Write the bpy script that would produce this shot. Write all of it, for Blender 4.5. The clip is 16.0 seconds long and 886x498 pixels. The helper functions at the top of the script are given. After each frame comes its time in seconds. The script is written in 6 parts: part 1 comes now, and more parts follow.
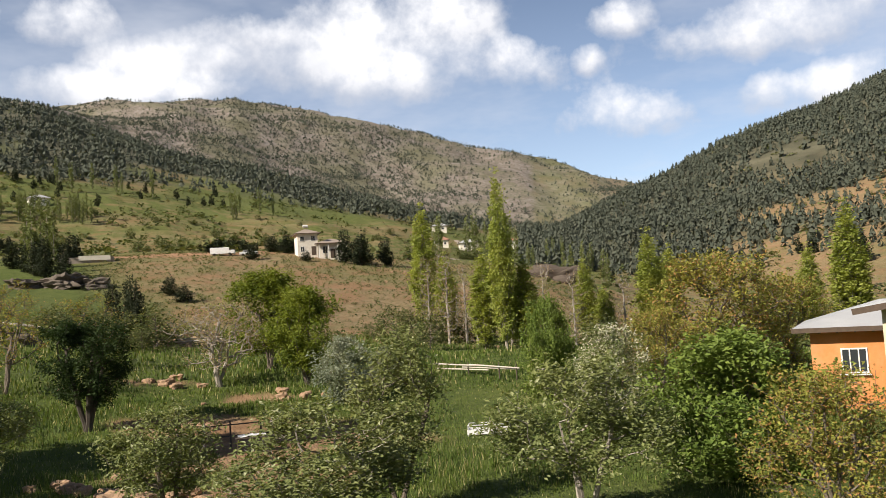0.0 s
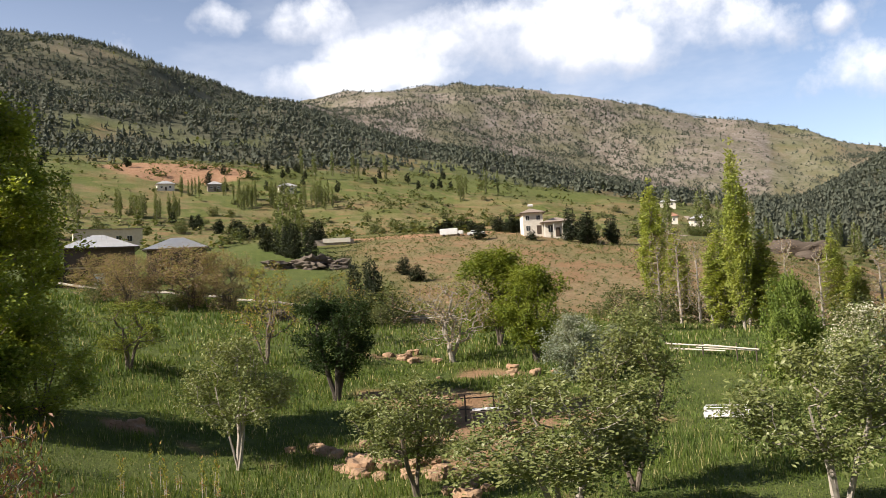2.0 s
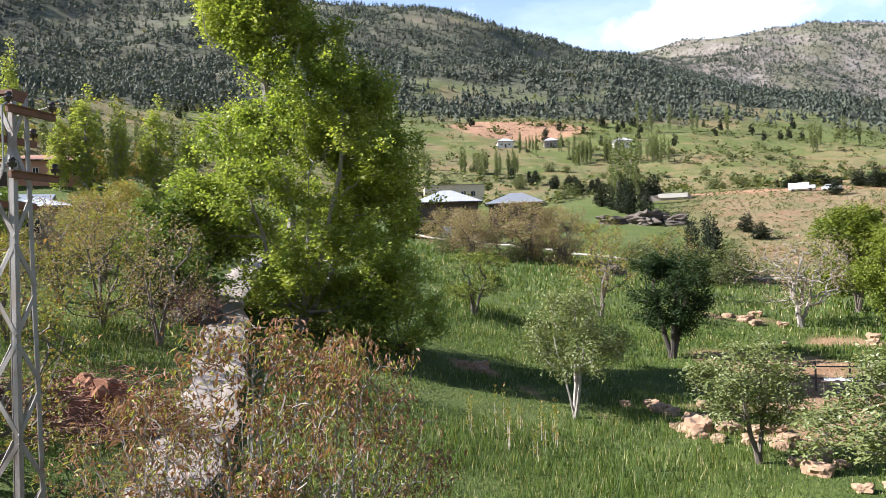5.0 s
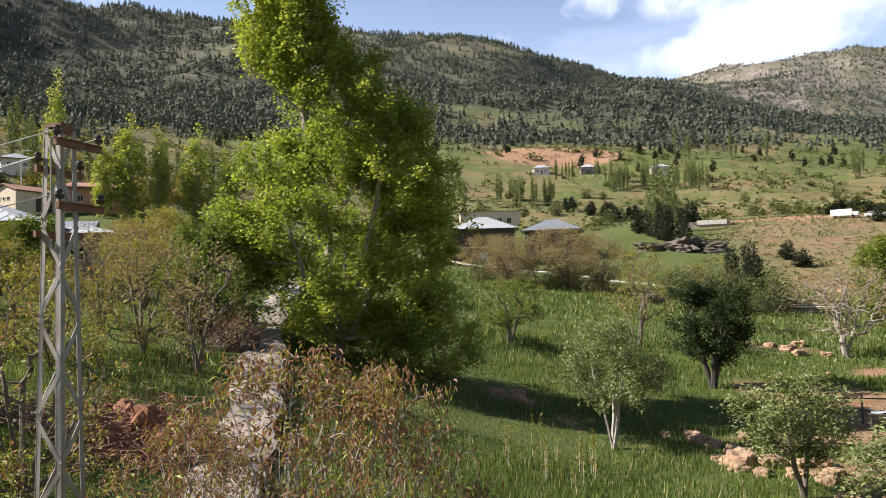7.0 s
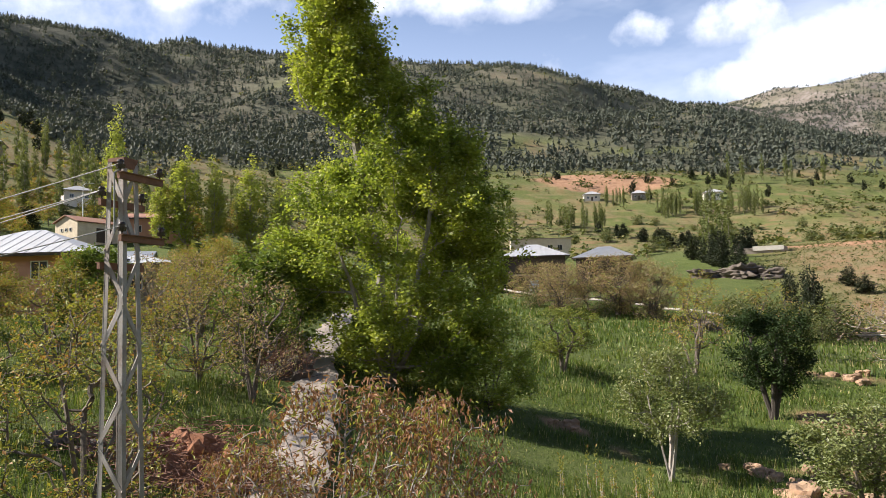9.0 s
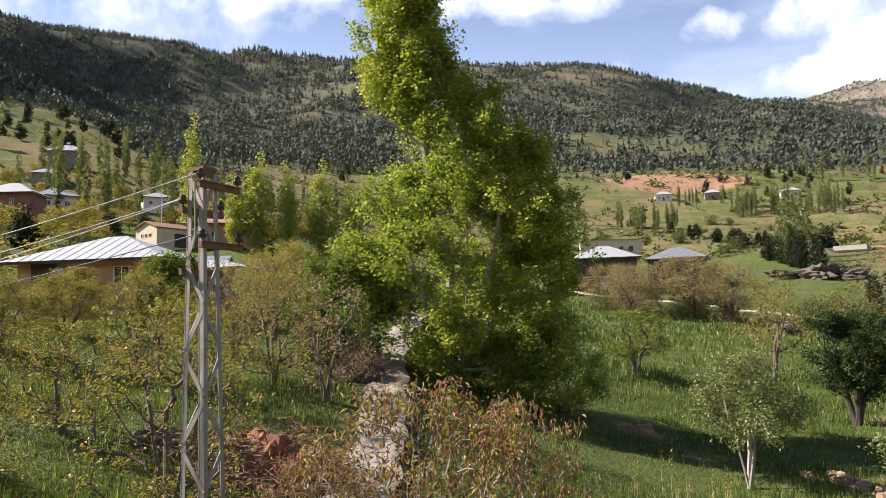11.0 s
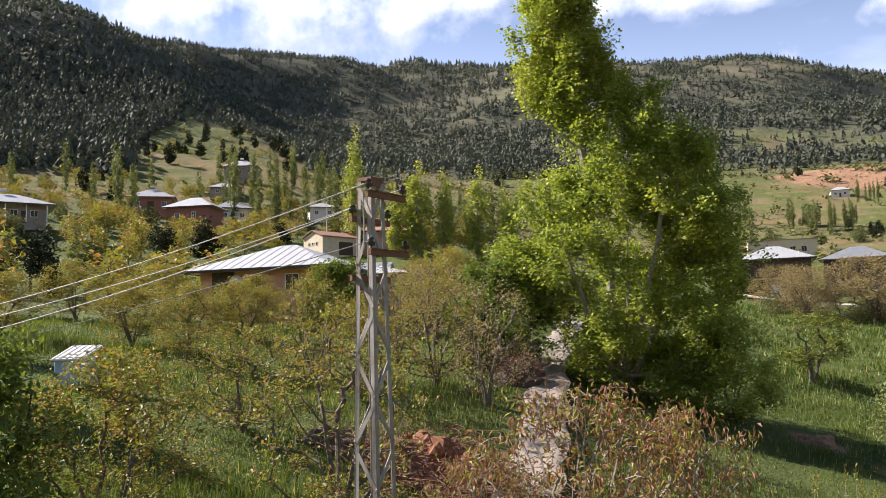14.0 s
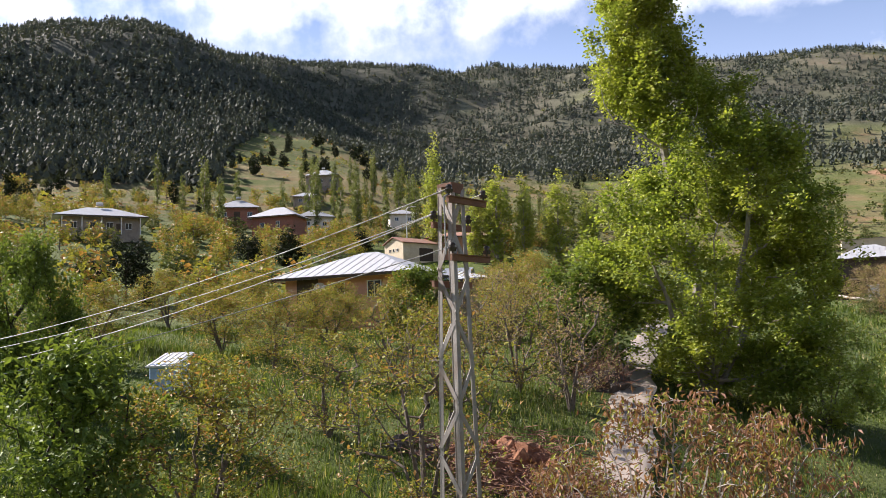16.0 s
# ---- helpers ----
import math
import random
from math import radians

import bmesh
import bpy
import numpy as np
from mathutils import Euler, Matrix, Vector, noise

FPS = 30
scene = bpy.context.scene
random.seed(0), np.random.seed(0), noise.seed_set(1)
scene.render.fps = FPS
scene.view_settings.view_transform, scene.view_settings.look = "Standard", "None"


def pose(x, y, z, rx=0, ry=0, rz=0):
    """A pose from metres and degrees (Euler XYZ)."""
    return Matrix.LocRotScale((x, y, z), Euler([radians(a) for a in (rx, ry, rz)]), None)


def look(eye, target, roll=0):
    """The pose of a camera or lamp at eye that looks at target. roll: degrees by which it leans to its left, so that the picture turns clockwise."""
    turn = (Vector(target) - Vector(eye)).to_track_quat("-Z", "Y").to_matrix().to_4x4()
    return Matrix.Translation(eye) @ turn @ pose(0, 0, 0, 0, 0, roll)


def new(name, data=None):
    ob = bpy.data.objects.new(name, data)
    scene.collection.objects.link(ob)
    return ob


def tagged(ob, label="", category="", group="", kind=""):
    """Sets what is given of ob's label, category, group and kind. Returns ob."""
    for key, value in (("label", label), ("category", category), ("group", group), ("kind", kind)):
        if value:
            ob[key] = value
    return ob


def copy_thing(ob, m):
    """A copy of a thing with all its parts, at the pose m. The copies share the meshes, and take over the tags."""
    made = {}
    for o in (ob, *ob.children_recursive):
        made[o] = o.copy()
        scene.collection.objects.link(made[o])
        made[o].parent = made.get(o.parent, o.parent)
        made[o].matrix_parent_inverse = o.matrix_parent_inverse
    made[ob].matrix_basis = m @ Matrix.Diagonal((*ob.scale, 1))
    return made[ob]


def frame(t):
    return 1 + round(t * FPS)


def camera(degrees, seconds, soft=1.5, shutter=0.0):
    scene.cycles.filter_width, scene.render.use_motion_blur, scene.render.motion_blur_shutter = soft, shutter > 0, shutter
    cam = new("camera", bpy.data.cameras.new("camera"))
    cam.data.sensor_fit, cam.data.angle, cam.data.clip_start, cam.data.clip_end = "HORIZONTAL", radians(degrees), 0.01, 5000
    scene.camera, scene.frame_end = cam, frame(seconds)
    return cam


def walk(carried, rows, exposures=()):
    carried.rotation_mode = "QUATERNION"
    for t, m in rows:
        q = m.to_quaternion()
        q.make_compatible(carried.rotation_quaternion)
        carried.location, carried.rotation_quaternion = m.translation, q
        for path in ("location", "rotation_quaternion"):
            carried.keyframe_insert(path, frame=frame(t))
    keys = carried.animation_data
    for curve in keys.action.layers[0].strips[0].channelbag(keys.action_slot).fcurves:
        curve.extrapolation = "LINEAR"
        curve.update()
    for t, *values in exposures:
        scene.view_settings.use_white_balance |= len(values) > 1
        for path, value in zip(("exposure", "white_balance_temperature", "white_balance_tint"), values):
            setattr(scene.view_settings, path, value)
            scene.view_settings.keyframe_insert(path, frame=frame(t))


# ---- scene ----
cam = camera(55.87, 16.0, soft=0.75)
EYE = 6.5
ROWS = [
    (0.0, 0.008, -0.002, 0.003, 8.47, 3.80, 3.60),
    (0.5, 0.026, -0.018, 0.006, 9.14, 3.66, 3.63),
    (1.0, 0.017, -0.076, -0.004, 10.97, 3.58, 3.75),
    (1.5, -0.034, -0.161, -0.018, 17.42, 3.37, 3.92),
    (2.0, -0.114, -0.201, -0.022, 23.85, 3.32, 3.60),
    (2.5, -0.142, -0.260, -0.025, 30.42, 3.07, 3.17),
    (3.0, -0.153, -0.307, -0.032, 34.94, 2.40, 2.91),
    (3.5, -0.165, -0.340, -0.049, 39.03, 1.36, 2.72),
    (4.0, -0.184, -0.369, -0.056, 41.86, 0.56, 2.40),
    (4.5, -0.189, -0.425, -0.056, 44.72, 0.69, 1.90),
    (7.0, -0.227, -0.446, 0.013, 48.81, 3.20, 1.55),
    (7.5, -0.252, -0.448, 0.018, 49.54, 3.85, 1.42),
    (8.0, -0.298, -0.445, 0.032, 50.08, 4.35, 1.42),
    (8.5, -0.300, -0.460, 0.039, 51.02, 4.92, 1.55),
    (9.0, -0.307, -0.467, 0.047, 52.25, 5.19, 1.62),
    (11.5, -0.309, -0.536, 0.071, 58.00, 5.54, 1.64),
    (12.0, -0.302, -0.550, 0.068, 59.13, 5.61, 1.77),
    (12.5, -0.287, -0.571, 0.065, 60.86, 5.71, 2.13),
    (13.0, -0.286, -0.591, 0.067, 62.70, 5.77, 2.05),
    (13.5, -0.294, -0.608, 0.069, 65.09, 5.89, 1.76),
    (14.0, -0.303, -0.624, 0.069, 67.71, 6.09, 1.50),
    (14.5, -0.300, -0.637, 0.071, 69.79, 6.34, 1.50),
    (15.0, -0.303, -0.643, 0.073, 71.34, 6.61, 1.55),
    (15.5, -0.324, -0.638, 0.074, 72.44, 6.69, 1.75),
    (16.0, -0.338, -0.635, 0.074, 73.26, 6.60, 1.90),
]
walk(cam, [(t, pose(x, y, EYE + z, 90 + pitch, roll, yaw)) for t, x, y, z, yaw, pitch, roll in ROWS],
     [(0.0, 0.74, 6450, 12), (1.0, 0.82, 6500, 14), (2.0, 1.0, 6400, 13), (3.0, 1.2, 6150, 12), (3.5, 1.42, 5850, 10), (4.0, 1.68, 5450, 13), (4.5, 1.70, 5450, 14), (7.0, 1.27, 5950, 13),
      (9.0, 1.28, 6050, 14), (12.5, 1.36, 6100, 17), (16.0, 1.36, 5950, 18)])

# ---- sky and sun ----
SUN_AZ, SUN_EL = 135.0, 35.0     # degrees left of straight ahead, degrees above the horizon
world = bpy.data.worlds.new("sky")
scene.world = world
world.use_nodes = True
wn, wl = world.node_tree.nodes, world.node_tree.links
wn.clear()
w_out = wn.new("ShaderNodeOutputWorld")
w_bg = wn.new("ShaderNodeBackground")
sky = wn.new("ShaderNodeTexSky")
sky.sky_type, sky.sun_disc = "NISHITA", False
sky.sun_elevation, sky.sun_rotation = radians(SUN_EL), radians(-SUN_AZ)
sky.altitude, sky.air_density, sky.dust_density, sky.ozone_density = 1400, 1.0, 0.6, 1.0
w_co = wn.new("ShaderNodeTexCoord")
w_sep = wn.new("ShaderNodeSeparateXYZ")
wl.new(w_co.outputs["Generated"], w_sep.inputs[0])


def w_math(op, a, b):
    n = wn.new("ShaderNodeMath")
    n.operation = op
    for i, v in enumerate((a, b)):
        if isinstance(v, (int, float)):
            n.inputs[i].default_value = v
        else:
            wl.new(v, n.inputs[i])
    return n.outputs[0]


# cumulus: noise on a flattened dome, so that banks lie level and thin out overhead
w_den = w_math("ADD", w_math("MAXIMUM", w_sep.outputs[2], 0.0), 0.22)
w_cmb = wn.new("ShaderNodeCombineXYZ")
wl.new(w_math("DIVIDE", w_sep.outputs[0], w_den), w_cmb.inputs[0])
wl.new(w_math("DIVIDE", w_sep.outputs[1], w_den), w_cmb.inputs[1])
wl.new(w_math("MULTIPLY", w_sep.outputs[2], 3.0), w_cmb.inputs[2])


def w_noise(scale, detail, rough, shift, flat=True):
    mp = wn.new("ShaderNodeMapping")
    mp.inputs["Location"].default_value = shift
    wl.new(w_cmb.outputs[0] if flat else w_co.outputs["Generated"], mp.inputs["Vector"])
    n = wn.new("ShaderNodeTexNoise")
    n.inputs["Scale"].default_value, n.inputs["Detail"].default_value, n.inputs["Roughness"].default_value = scale, detail, rough
    wl.new(mp.outputs[0], n.inputs["Vector"])
    return n.outputs["Fac"]


def w_ramp(fac, stops):
    n = wn.new("ShaderNodeValToRGB")
    el = n.color_ramp.elements
    while len(el) < len(stops):
        el.new(0.5)
    for e, (p, c) in zip(el, stops):
        e.position, e.color = p, (*c, 1)
    wl.new(fac, n.inputs[0])
    return n.outputs[0]


def w_mix(fac, a, b):
    n = wn.new("ShaderNodeMix")
    n.data_type = "RGBA"
    for s, v in ((n.inputs["Factor"], fac), (n.inputs["A"], a), (n.inputs["B"], b)):
        if isinstance(v, tuple):
            s.default_value = (*v, 1)
        elif isinstance(v, float):
            s.default_value = v
        else:
            wl.new(v, s)
    return n.outputs["Result"]


CLOUD = (11.0, 11.5, 12.5)
# banks of cumulus: bearing to the left, height, half width, half height, in degrees
BANKS = [(13.0, 17.9, 7.8, 2.7),
         (8.2, 19.2, 4.3, 2.3),
         (10.0, 15.8, 5.8, 1.7),
         (1.7, 15.8, 2.9, 1.5),
         (-2.4, 15.7, 1.1, 0.9),
         (-4.8, 18.0, 2.3, 0.9),
         (-14.6, 16.1, 5.8, 1.5),
         (-4.9, 11.8, 4.3, 1.4),
         (-16.9, 12.1, 4.3, 1.1),
         (25.9, 16.9, 4.7, 1.5),
         (33.0, 18.9, 5.0, 1.2),
         (19.1, 18.6, 3.5, 1.2),
         (28.4, 14.9, 6.2, 1.2),
         (96.0, 24.5, 20.0, 4.6),
         (74.0, 22.6, 12.0, 2.0),
         (51.4, 21.6, 8.5, 1.1),
         (84.0, 23.5, 14.0, 4.0),
         (101.0, 22.0, 12.0, 4.0)]
w_az = w_math("MULTIPLY", w_math("ARCTAN2", w_math("MULTIPLY", w_sep.outputs[0], -1.0), w_sep.outputs[1]), 57.2958)
w_el = w_math("MULTIPLY", w_math("ARCSINE", w_sep.outputs[2], 0.0), 57.2958)
billow = w_noise(11.0, 9, 0.58, (0.35, 0.1, 0.2), False)
wide = w_noise(1.6, 4, 0.5, (4.2, 1.0, 0.3))
body, under = None, None
for b_az, b_el, b_w, b_h in BANKS:
    du = w_math("DIVIDE", w_math("SUBTRACT", w_az, b_az), b_w * 1.25)
    dv = w_math("DIVIDE", w_math("SUBTRACT", w_el, b_el), b_h * 1.35)
    lobe = w_math("SUBTRACT", 1.0, w_math("ADD", w_math("MULTIPLY", du, du), w_math("MULTIPLY", dv, dv)))
    shade = w_math("SUBTRACT", lobe, w_math("MULTIPLY", dv, -0.8))
    body = lobe if body is None else w_math("MAXIMUM", body, lobe)
    under = shade if under is None else w_math("MAXIMUM", under, shade)
body = w_math("MAXIMUM", body, w_math("MULTIPLY", w_math("SUBTRACT", wide, 0.62), 6.0))
field = w_math("ADD", w_math("MULTIPLY", w_math("MAXIMUM", body, -1.5), 0.8), w_math("MULTIPLY", w_math("SUBTRACT", billow, 0.5), 4.2))
puff = w_ramp(field, [(-0.0, (0, 0, 0)), (1.0, (1, 1, 1))])
puff_shade = w_ramp(w_math("ADD", w_math("MULTIPLY", under, 0.45), w_math("MULTIPLY", w_math("SUBTRACT", billow, 0.5), 1.2)), [(0.0, (9.5, 9.9, 10.8)), (0.7, (17.0, 17.0, 16.9))])
veil = w_ramp(w_noise(0.9, 6, 0.6, (3.1, 0.4, 0.0)), [(0.42, (0.0, 0.0, 0.0)), (0.68, (0.8, 0.8, 0.8))])
low = w_ramp(w_sep.outputs[2], [(0.10, (1, 1, 1)), (0.45, (0, 0, 0))])
band = w_ramp(w_sep.outputs[2], [(0.42, (1, 1, 1)), (0.56, (0.06, 0.06, 0.06))])   # the cloud deck thins out overhead
w_blue = wn.new("ShaderNodeVectorMath")
w_blue.operation = "SCALE"
wl.new(w_math("ADD", 0.85, w_math("MULTIPLY", w_math("SUBTRACT", 1.0, w_math("MINIMUM", w_math("MULTIPLY", w_math("MAXIMUM", w_sep.outputs[2], 0.0), 1.5), 1.0)), 1.5)), w_blue.inputs["Scale"])   # deep blue overhead
wl.new(sky.outputs[0], w_blue.inputs[0])
sunward = w_math("ADD", 0.55, w_math("MULTIPLY", w_math("ADD", w_sep.outputs[0], w_sep.outputs[1]), -0.26))   # the haze is thicker on the sun's side
haze = w_mix(w_math("MULTIPLY", low, sunward), w_blue.outputs[0], CLOUD)
wl.new(w_mix(w_math("MULTIPLY", puff, band), w_mix(w_math("MULTIPLY", veil, band), haze, CLOUD), puff_shade), w_bg.inputs["Color"])
w_bg.inputs["Strength"].default_value = 0.042
wl.new(w_bg.outputs[0], w_out.inputs[0])

sun = new("sun", bpy.data.lights.new("sun", "SUN"))
sun.data.energy, sun.data.angle, sun.data.color = 5.0, radians(0.55), (1.0, 0.90, 0.74)
sun_dir = Vector((-math.sin(radians(SUN_AZ)) * math.cos(radians(SUN_EL)), math.cos(radians(SUN_AZ)) * math.cos(radians(SUN_EL)), math.sin(radians(SUN_EL))))
sun.matrix_world = look(sun_dir * 50, (0, 0, 0))

# ---- the lie of the land: slopes (rise over run seen from the terrace) along rings round it, by bearing to the left ----
RINGS = [
    (12, [(-180, -0.54), (45, -0.54), (75, -0.47), (110, -0.40), (180, -0.54)]),
    (25, [(-180, -0.26), (40, -0.26), (55, -0.21), (70, -0.155), (85, -0.11), (105, -0.06), (180, -0.26)]),
    (45, [(-180, -0.145), (10, -0.145), (25, -0.14), (40, -0.13), (47, -0.105), (56, -0.06), (62, -0.02), (75, -0.01), (105, 0.02), (180, -0.14)]),
    (70, [(-180, -0.09), (-20, -0.085), (5, -0.065), (24, -0.062), (36, -0.045), (46, -0.02), (62, 0.03), (80, 0.03), (105, 0.05), (180, -0.09)]),
    (110, [(-180, -0.05), (-25, -0.06), (-10, -0.055), (4, -0.05), (16, -0.026), (27, -0.008), (40, 0.015), (48, 0.028), (60, 0.05), (70, 0.07), (80, 0.068), (90, 0.075), (105, 0.085), (180, -0.05)]),
    (200, [(-180, 0.0), (-25, -0.03), (-12, -0.035), (-5, -0.02), (0, 0.018), (3, 0.033), (11, 0.05), (18, 0.064), (26, 0.069), (48, 0.068), (60, 0.085), (70, 0.12), (85, 0.128), (96, 0.155), (105, 0.16), (180, 0.0)]),
    (350, [(-180, 0.05), (-25, 0.045), (-12, 0.02), (-4, 0.02), (2, 0.042), (11, 0.068), (20, 0.086), (33, 0.098), (48, 0.11), (60, 0.135), (70, 0.165), (80, 0.2), (88, 0.205), (105, 0.195), (180, 0.05)]),
    (600, [(-180, 0.12), (-25, 0.115), (-14, 0.10), (-7, 0.075), (0, 0.062), (5.5, 0.085), (11, 0.107), (21, 0.136), (30, 0.16), (47, 0.182), (60, 0.195), (70, 0.205), (76, 0.222), (81, 0.25), (88, 0.268), (105, 0.262), (180, 0.12)]),
    (1000, [(-180, 0.2), (-25, 0.225), (-20.6, 0.203), (-16.7, 0.182), (-12.7, 0.171), (-8, 0.143), (-4.6, 0.124), (1.3, 0.085), (6, 0.108), (10.7, 0.128), (20, 0.165), (26, 0.195), (30, 0.218), (33.6, 0.240), (36, 0.240), (44, 0.262), (60, 0.275), (70, 0.25), (74, 0.25), (80, 0.279), (86, 0.35), (89, 0.368), (92, 0.384), (97, 0.38), (101, 0.365), (115, 0.34), (180, 0.2)]),
    (1450, [(-180, 0.16), (-20, 0.15), (-8, 0.11), (0, 0.075), (10, 0.105), (20, 0.14), (30, 0.19), (33, 0.222), (36, 0.246), (39.5, 0.272), (46, 0.305), (55, 0.322), (63, 0.336), (70, 0.342), (78, 0.349), (86, 0.335), (100, 0.3), (180, 0.16)]),
    (2500, [(-180, 0.1), (-12, 0.07), (-3.5, 0.134), (-0.5, 0.153), (3.0, 0.172), (6.4, 0.186), (12.9, 0.218), (19.8, 0.242), (22, 0.243), (23.3, 0.256), (24.6, 0.244), (30, 0.239), (36, 0.224), (50, 0.21), (100, 0.2), (180, 0.1)]),
    (4600, [(-180, 0.03), (0, 0.05), (60, 0.08), (180, 0.03)]),
]
RING_LOG = np.log([r for r, _ in RINGS])


def ring_heights(az):
    """Heights of the land on every ring at the bearings az (degrees): an array rings x bearings."""
    rows = []
    for r, pts in RINGS:
        a, s = np.array(pts).T
        rows.append(6.5 + r * np.interp(az, a, s))
    return np.array(rows)


def land(x, y, rough=True):
    """Height of the ground at x, y (arrays)."""
    x, y = np.atleast_1d(np.asarray(x, float)), np.atleast_1d(np.asarray(y, float))
    az, d = np.degrees(np.arctan2(-x, y)), np.hypot(x, y)
    n = np.stack([ring_heights(az + k) for k in (-1.2, 0, 1.2)]).mean(0) if rough else ring_heights(az)
    u = np.log(np.maximum(d, RINGS[0][0]))
    i = np.clip(np.searchsorted(RING_LOG, u) - 1, 0, len(RINGS) - 2)
    j = np.arange(len(d))
    h = np.diff(RING_LOG)
    sl = np.diff(n, axis=0) / h[:, None]
    m = np.zeros_like(n)
    m[1:-1] = np.where(sl[1:] * sl[:-1] > 0, 2 * sl[1:] * sl[:-1] / (sl[1:] + sl[:-1] + 1e-9), 0)
    m[-1] = sl[-1]
    t = (u - RING_LOG[i]) / h[i]
    t2, t3 = t * t, t * t * t
    z = (2 * t3 - 3 * t2 + 1) * n[i, j] + (t3 - 2 * t2 + t) * h[i] * m[i, j] + (-2 * t3 + 3 * t2) * n[i + 1, j] + (t3 - t2) * h[i] * m[i + 1, j]
    w = np.clip((12 - d) / 9, 0, 1)
    w = w * w * (3 - 2 * w)
    return z * (1 - w) + w * 0.1

# ---- materials ----


def material(name):
    m = bpy.data.materials.new(name)
    m.use_nodes = True
    n = m.node_tree.nodes
    n.clear()
    out = n.new("ShaderNodeOutputMaterial")
    return m, n, m.node_tree.links, out


def put(links, socket, v):
    if isinstance(v, tuple):
        socket.default_value = (*v, 1) if len(v) == 3 else v
    elif isinstance(v, (int, float)):
        socket.default_value = v
    else:
        links.new(v, socket)


def mix_node(n, l, fac, a, b, blend="MIX"):
    k = n.new("ShaderNodeMix")
    k.data_type, k.blend_type = "RGBA", blend
    put(l, k.inputs["Factor"], fac)
    put(l, k.inputs["A"], a)
    put(l, k.inputs["B"], b)
    return k.outputs["Result"]


def noise_node(n, l, vec, scale, detail=4, rough=0.6):
    k = n.new("ShaderNodeTexNoise")
    k.inputs["Scale"].default_value, k.inputs["Detail"].default_value, k.inputs["Roughness"].default_value = scale, detail, rough
    l.new(vec, k.inputs["Vector"])
    return k.outputs["Fac"]


def ramp_node(n, l, fac, lo, hi, a=0.0, b=1.0):
    k = n.new("ShaderNodeMapRange")
    put(l, k.inputs["Value"], fac)
    for s, v in (("From Min", lo), ("From Max", hi), ("To Min", a), ("To Max", b)):
        k.inputs[s].default_value = v
    return k.outputs["Result"]


def surface(name, light, dark, scale=6.0, rough=0.8, metal=0.0, bump=0.3, fine=40.0, stain=None, amount=0.5, bump_scale=None):
    """Two colours mixed by coarse and fine noise, stains over them, and a fine relief."""
    m, n, l, out = material(name)
    co = n.new("ShaderNodeTexCoord").outputs["Object"]
    coarse, grain = noise_node(n, l, co, scale, 5), noise_node(n, l, co, fine, 3)
    c = mix_node(n, l, ramp_node(n, l, coarse, 0.3, 0.7), dark, light)
    c = mix_node(n, l, ramp_node(n, l, grain, 0.3, 0.7, 0.0, 0.35), c, tuple(v * 0.6 for v in dark))
    if stain:
        c = mix_node(n, l, ramp_node(n, l, noise_node(n, l, co, scale * 0.35, 6, 0.7), 0.5, 0.68, 0.0, amount), c, stain)
    info = n.new("ShaderNodeObjectInfo").outputs["Random"]
    c = mix_node(n, l, ramp_node(n, l, info, 0, 1, 0.0, 0.18), c, dark)
    bs = n.new("ShaderNodeBsdfPrincipled")
    l.new(c, bs.inputs["Base Color"])
    bs.inputs["Roughness"].default_value, bs.inputs["Metallic"].default_value = rough, metal
    bp = n.new("ShaderNodeBump")
    bp.inputs["Strength"].default_value, bp.inputs["Distance"].default_value = bump, 0.02
    l.new(noise_node(n, l, co, bump_scale or fine, 4), bp.inputs["Height"])
    l.new(bp.outputs[0], bs.inputs["Normal"])
    l.new(bs.outputs[0], out.inputs[0])
    return m


def foliage(name, light, dark, odd=None, odd_share=0.0, thin=0.27, rough=0.55):
    """Leaves: each one its own tint, some turned, light coming through."""
    m, n, l, out = material(name)
    rnd = n.new("ShaderNodeNewGeometry").outputs["Random Per Island"]
    co = n.new("ShaderNodeTexCoord").outputs["Object"]
    patch = noise_node(n, l, co, 0.9, 3)
    c = mix_node(n, l, rnd, dark, light)
    c = mix_node(n, l, ramp_node(n, l, patch, 0.35, 0.65, 0.0, 0.5), c, dark)
    c = mix_node(n, l, ramp_node(n, l, noise_node(n, l, co, 0.13, 3), 0.42, 0.7, 0.0, 0.55), c, tuple(min(1.0, v * k) for v, k in zip(light, (1.25, 1.08, 1.0))))
    if odd:
        white = n.new("ShaderNodeTexWhiteNoise")
        white.noise_dimensions = "1D"
        l.new(rnd, white.inputs["W"])
        c = mix_node(n, l, ramp_node(n, l, white.outputs["Value"], odd_share, odd_share + 0.02, 1.0, 0.0), c, odd)
    bs = n.new("ShaderNodeBsdfPrincipled")
    l.new(c, bs.inputs["Base Color"])
    bs.inputs["Roughness"].default_value = rough
    bs.inputs["Specular IOR Level"].default_value = 0.22
    tr = n.new("ShaderNodeBsdfTranslucent")
    l.new(mix_node(n, l, 1.0, c, (1.35, 1.3, 0.6), "MULTIPLY"), tr.inputs["Color"])
    sh = n.new("ShaderNodeMixShader")
    sh.inputs[0].default_value = thin
    l.new(bs.outputs[0], sh.inputs[1])
    l.new(tr.outputs[0], sh.inputs[2])
    l.new(sh.outputs[0], out.inputs[0])
    return m


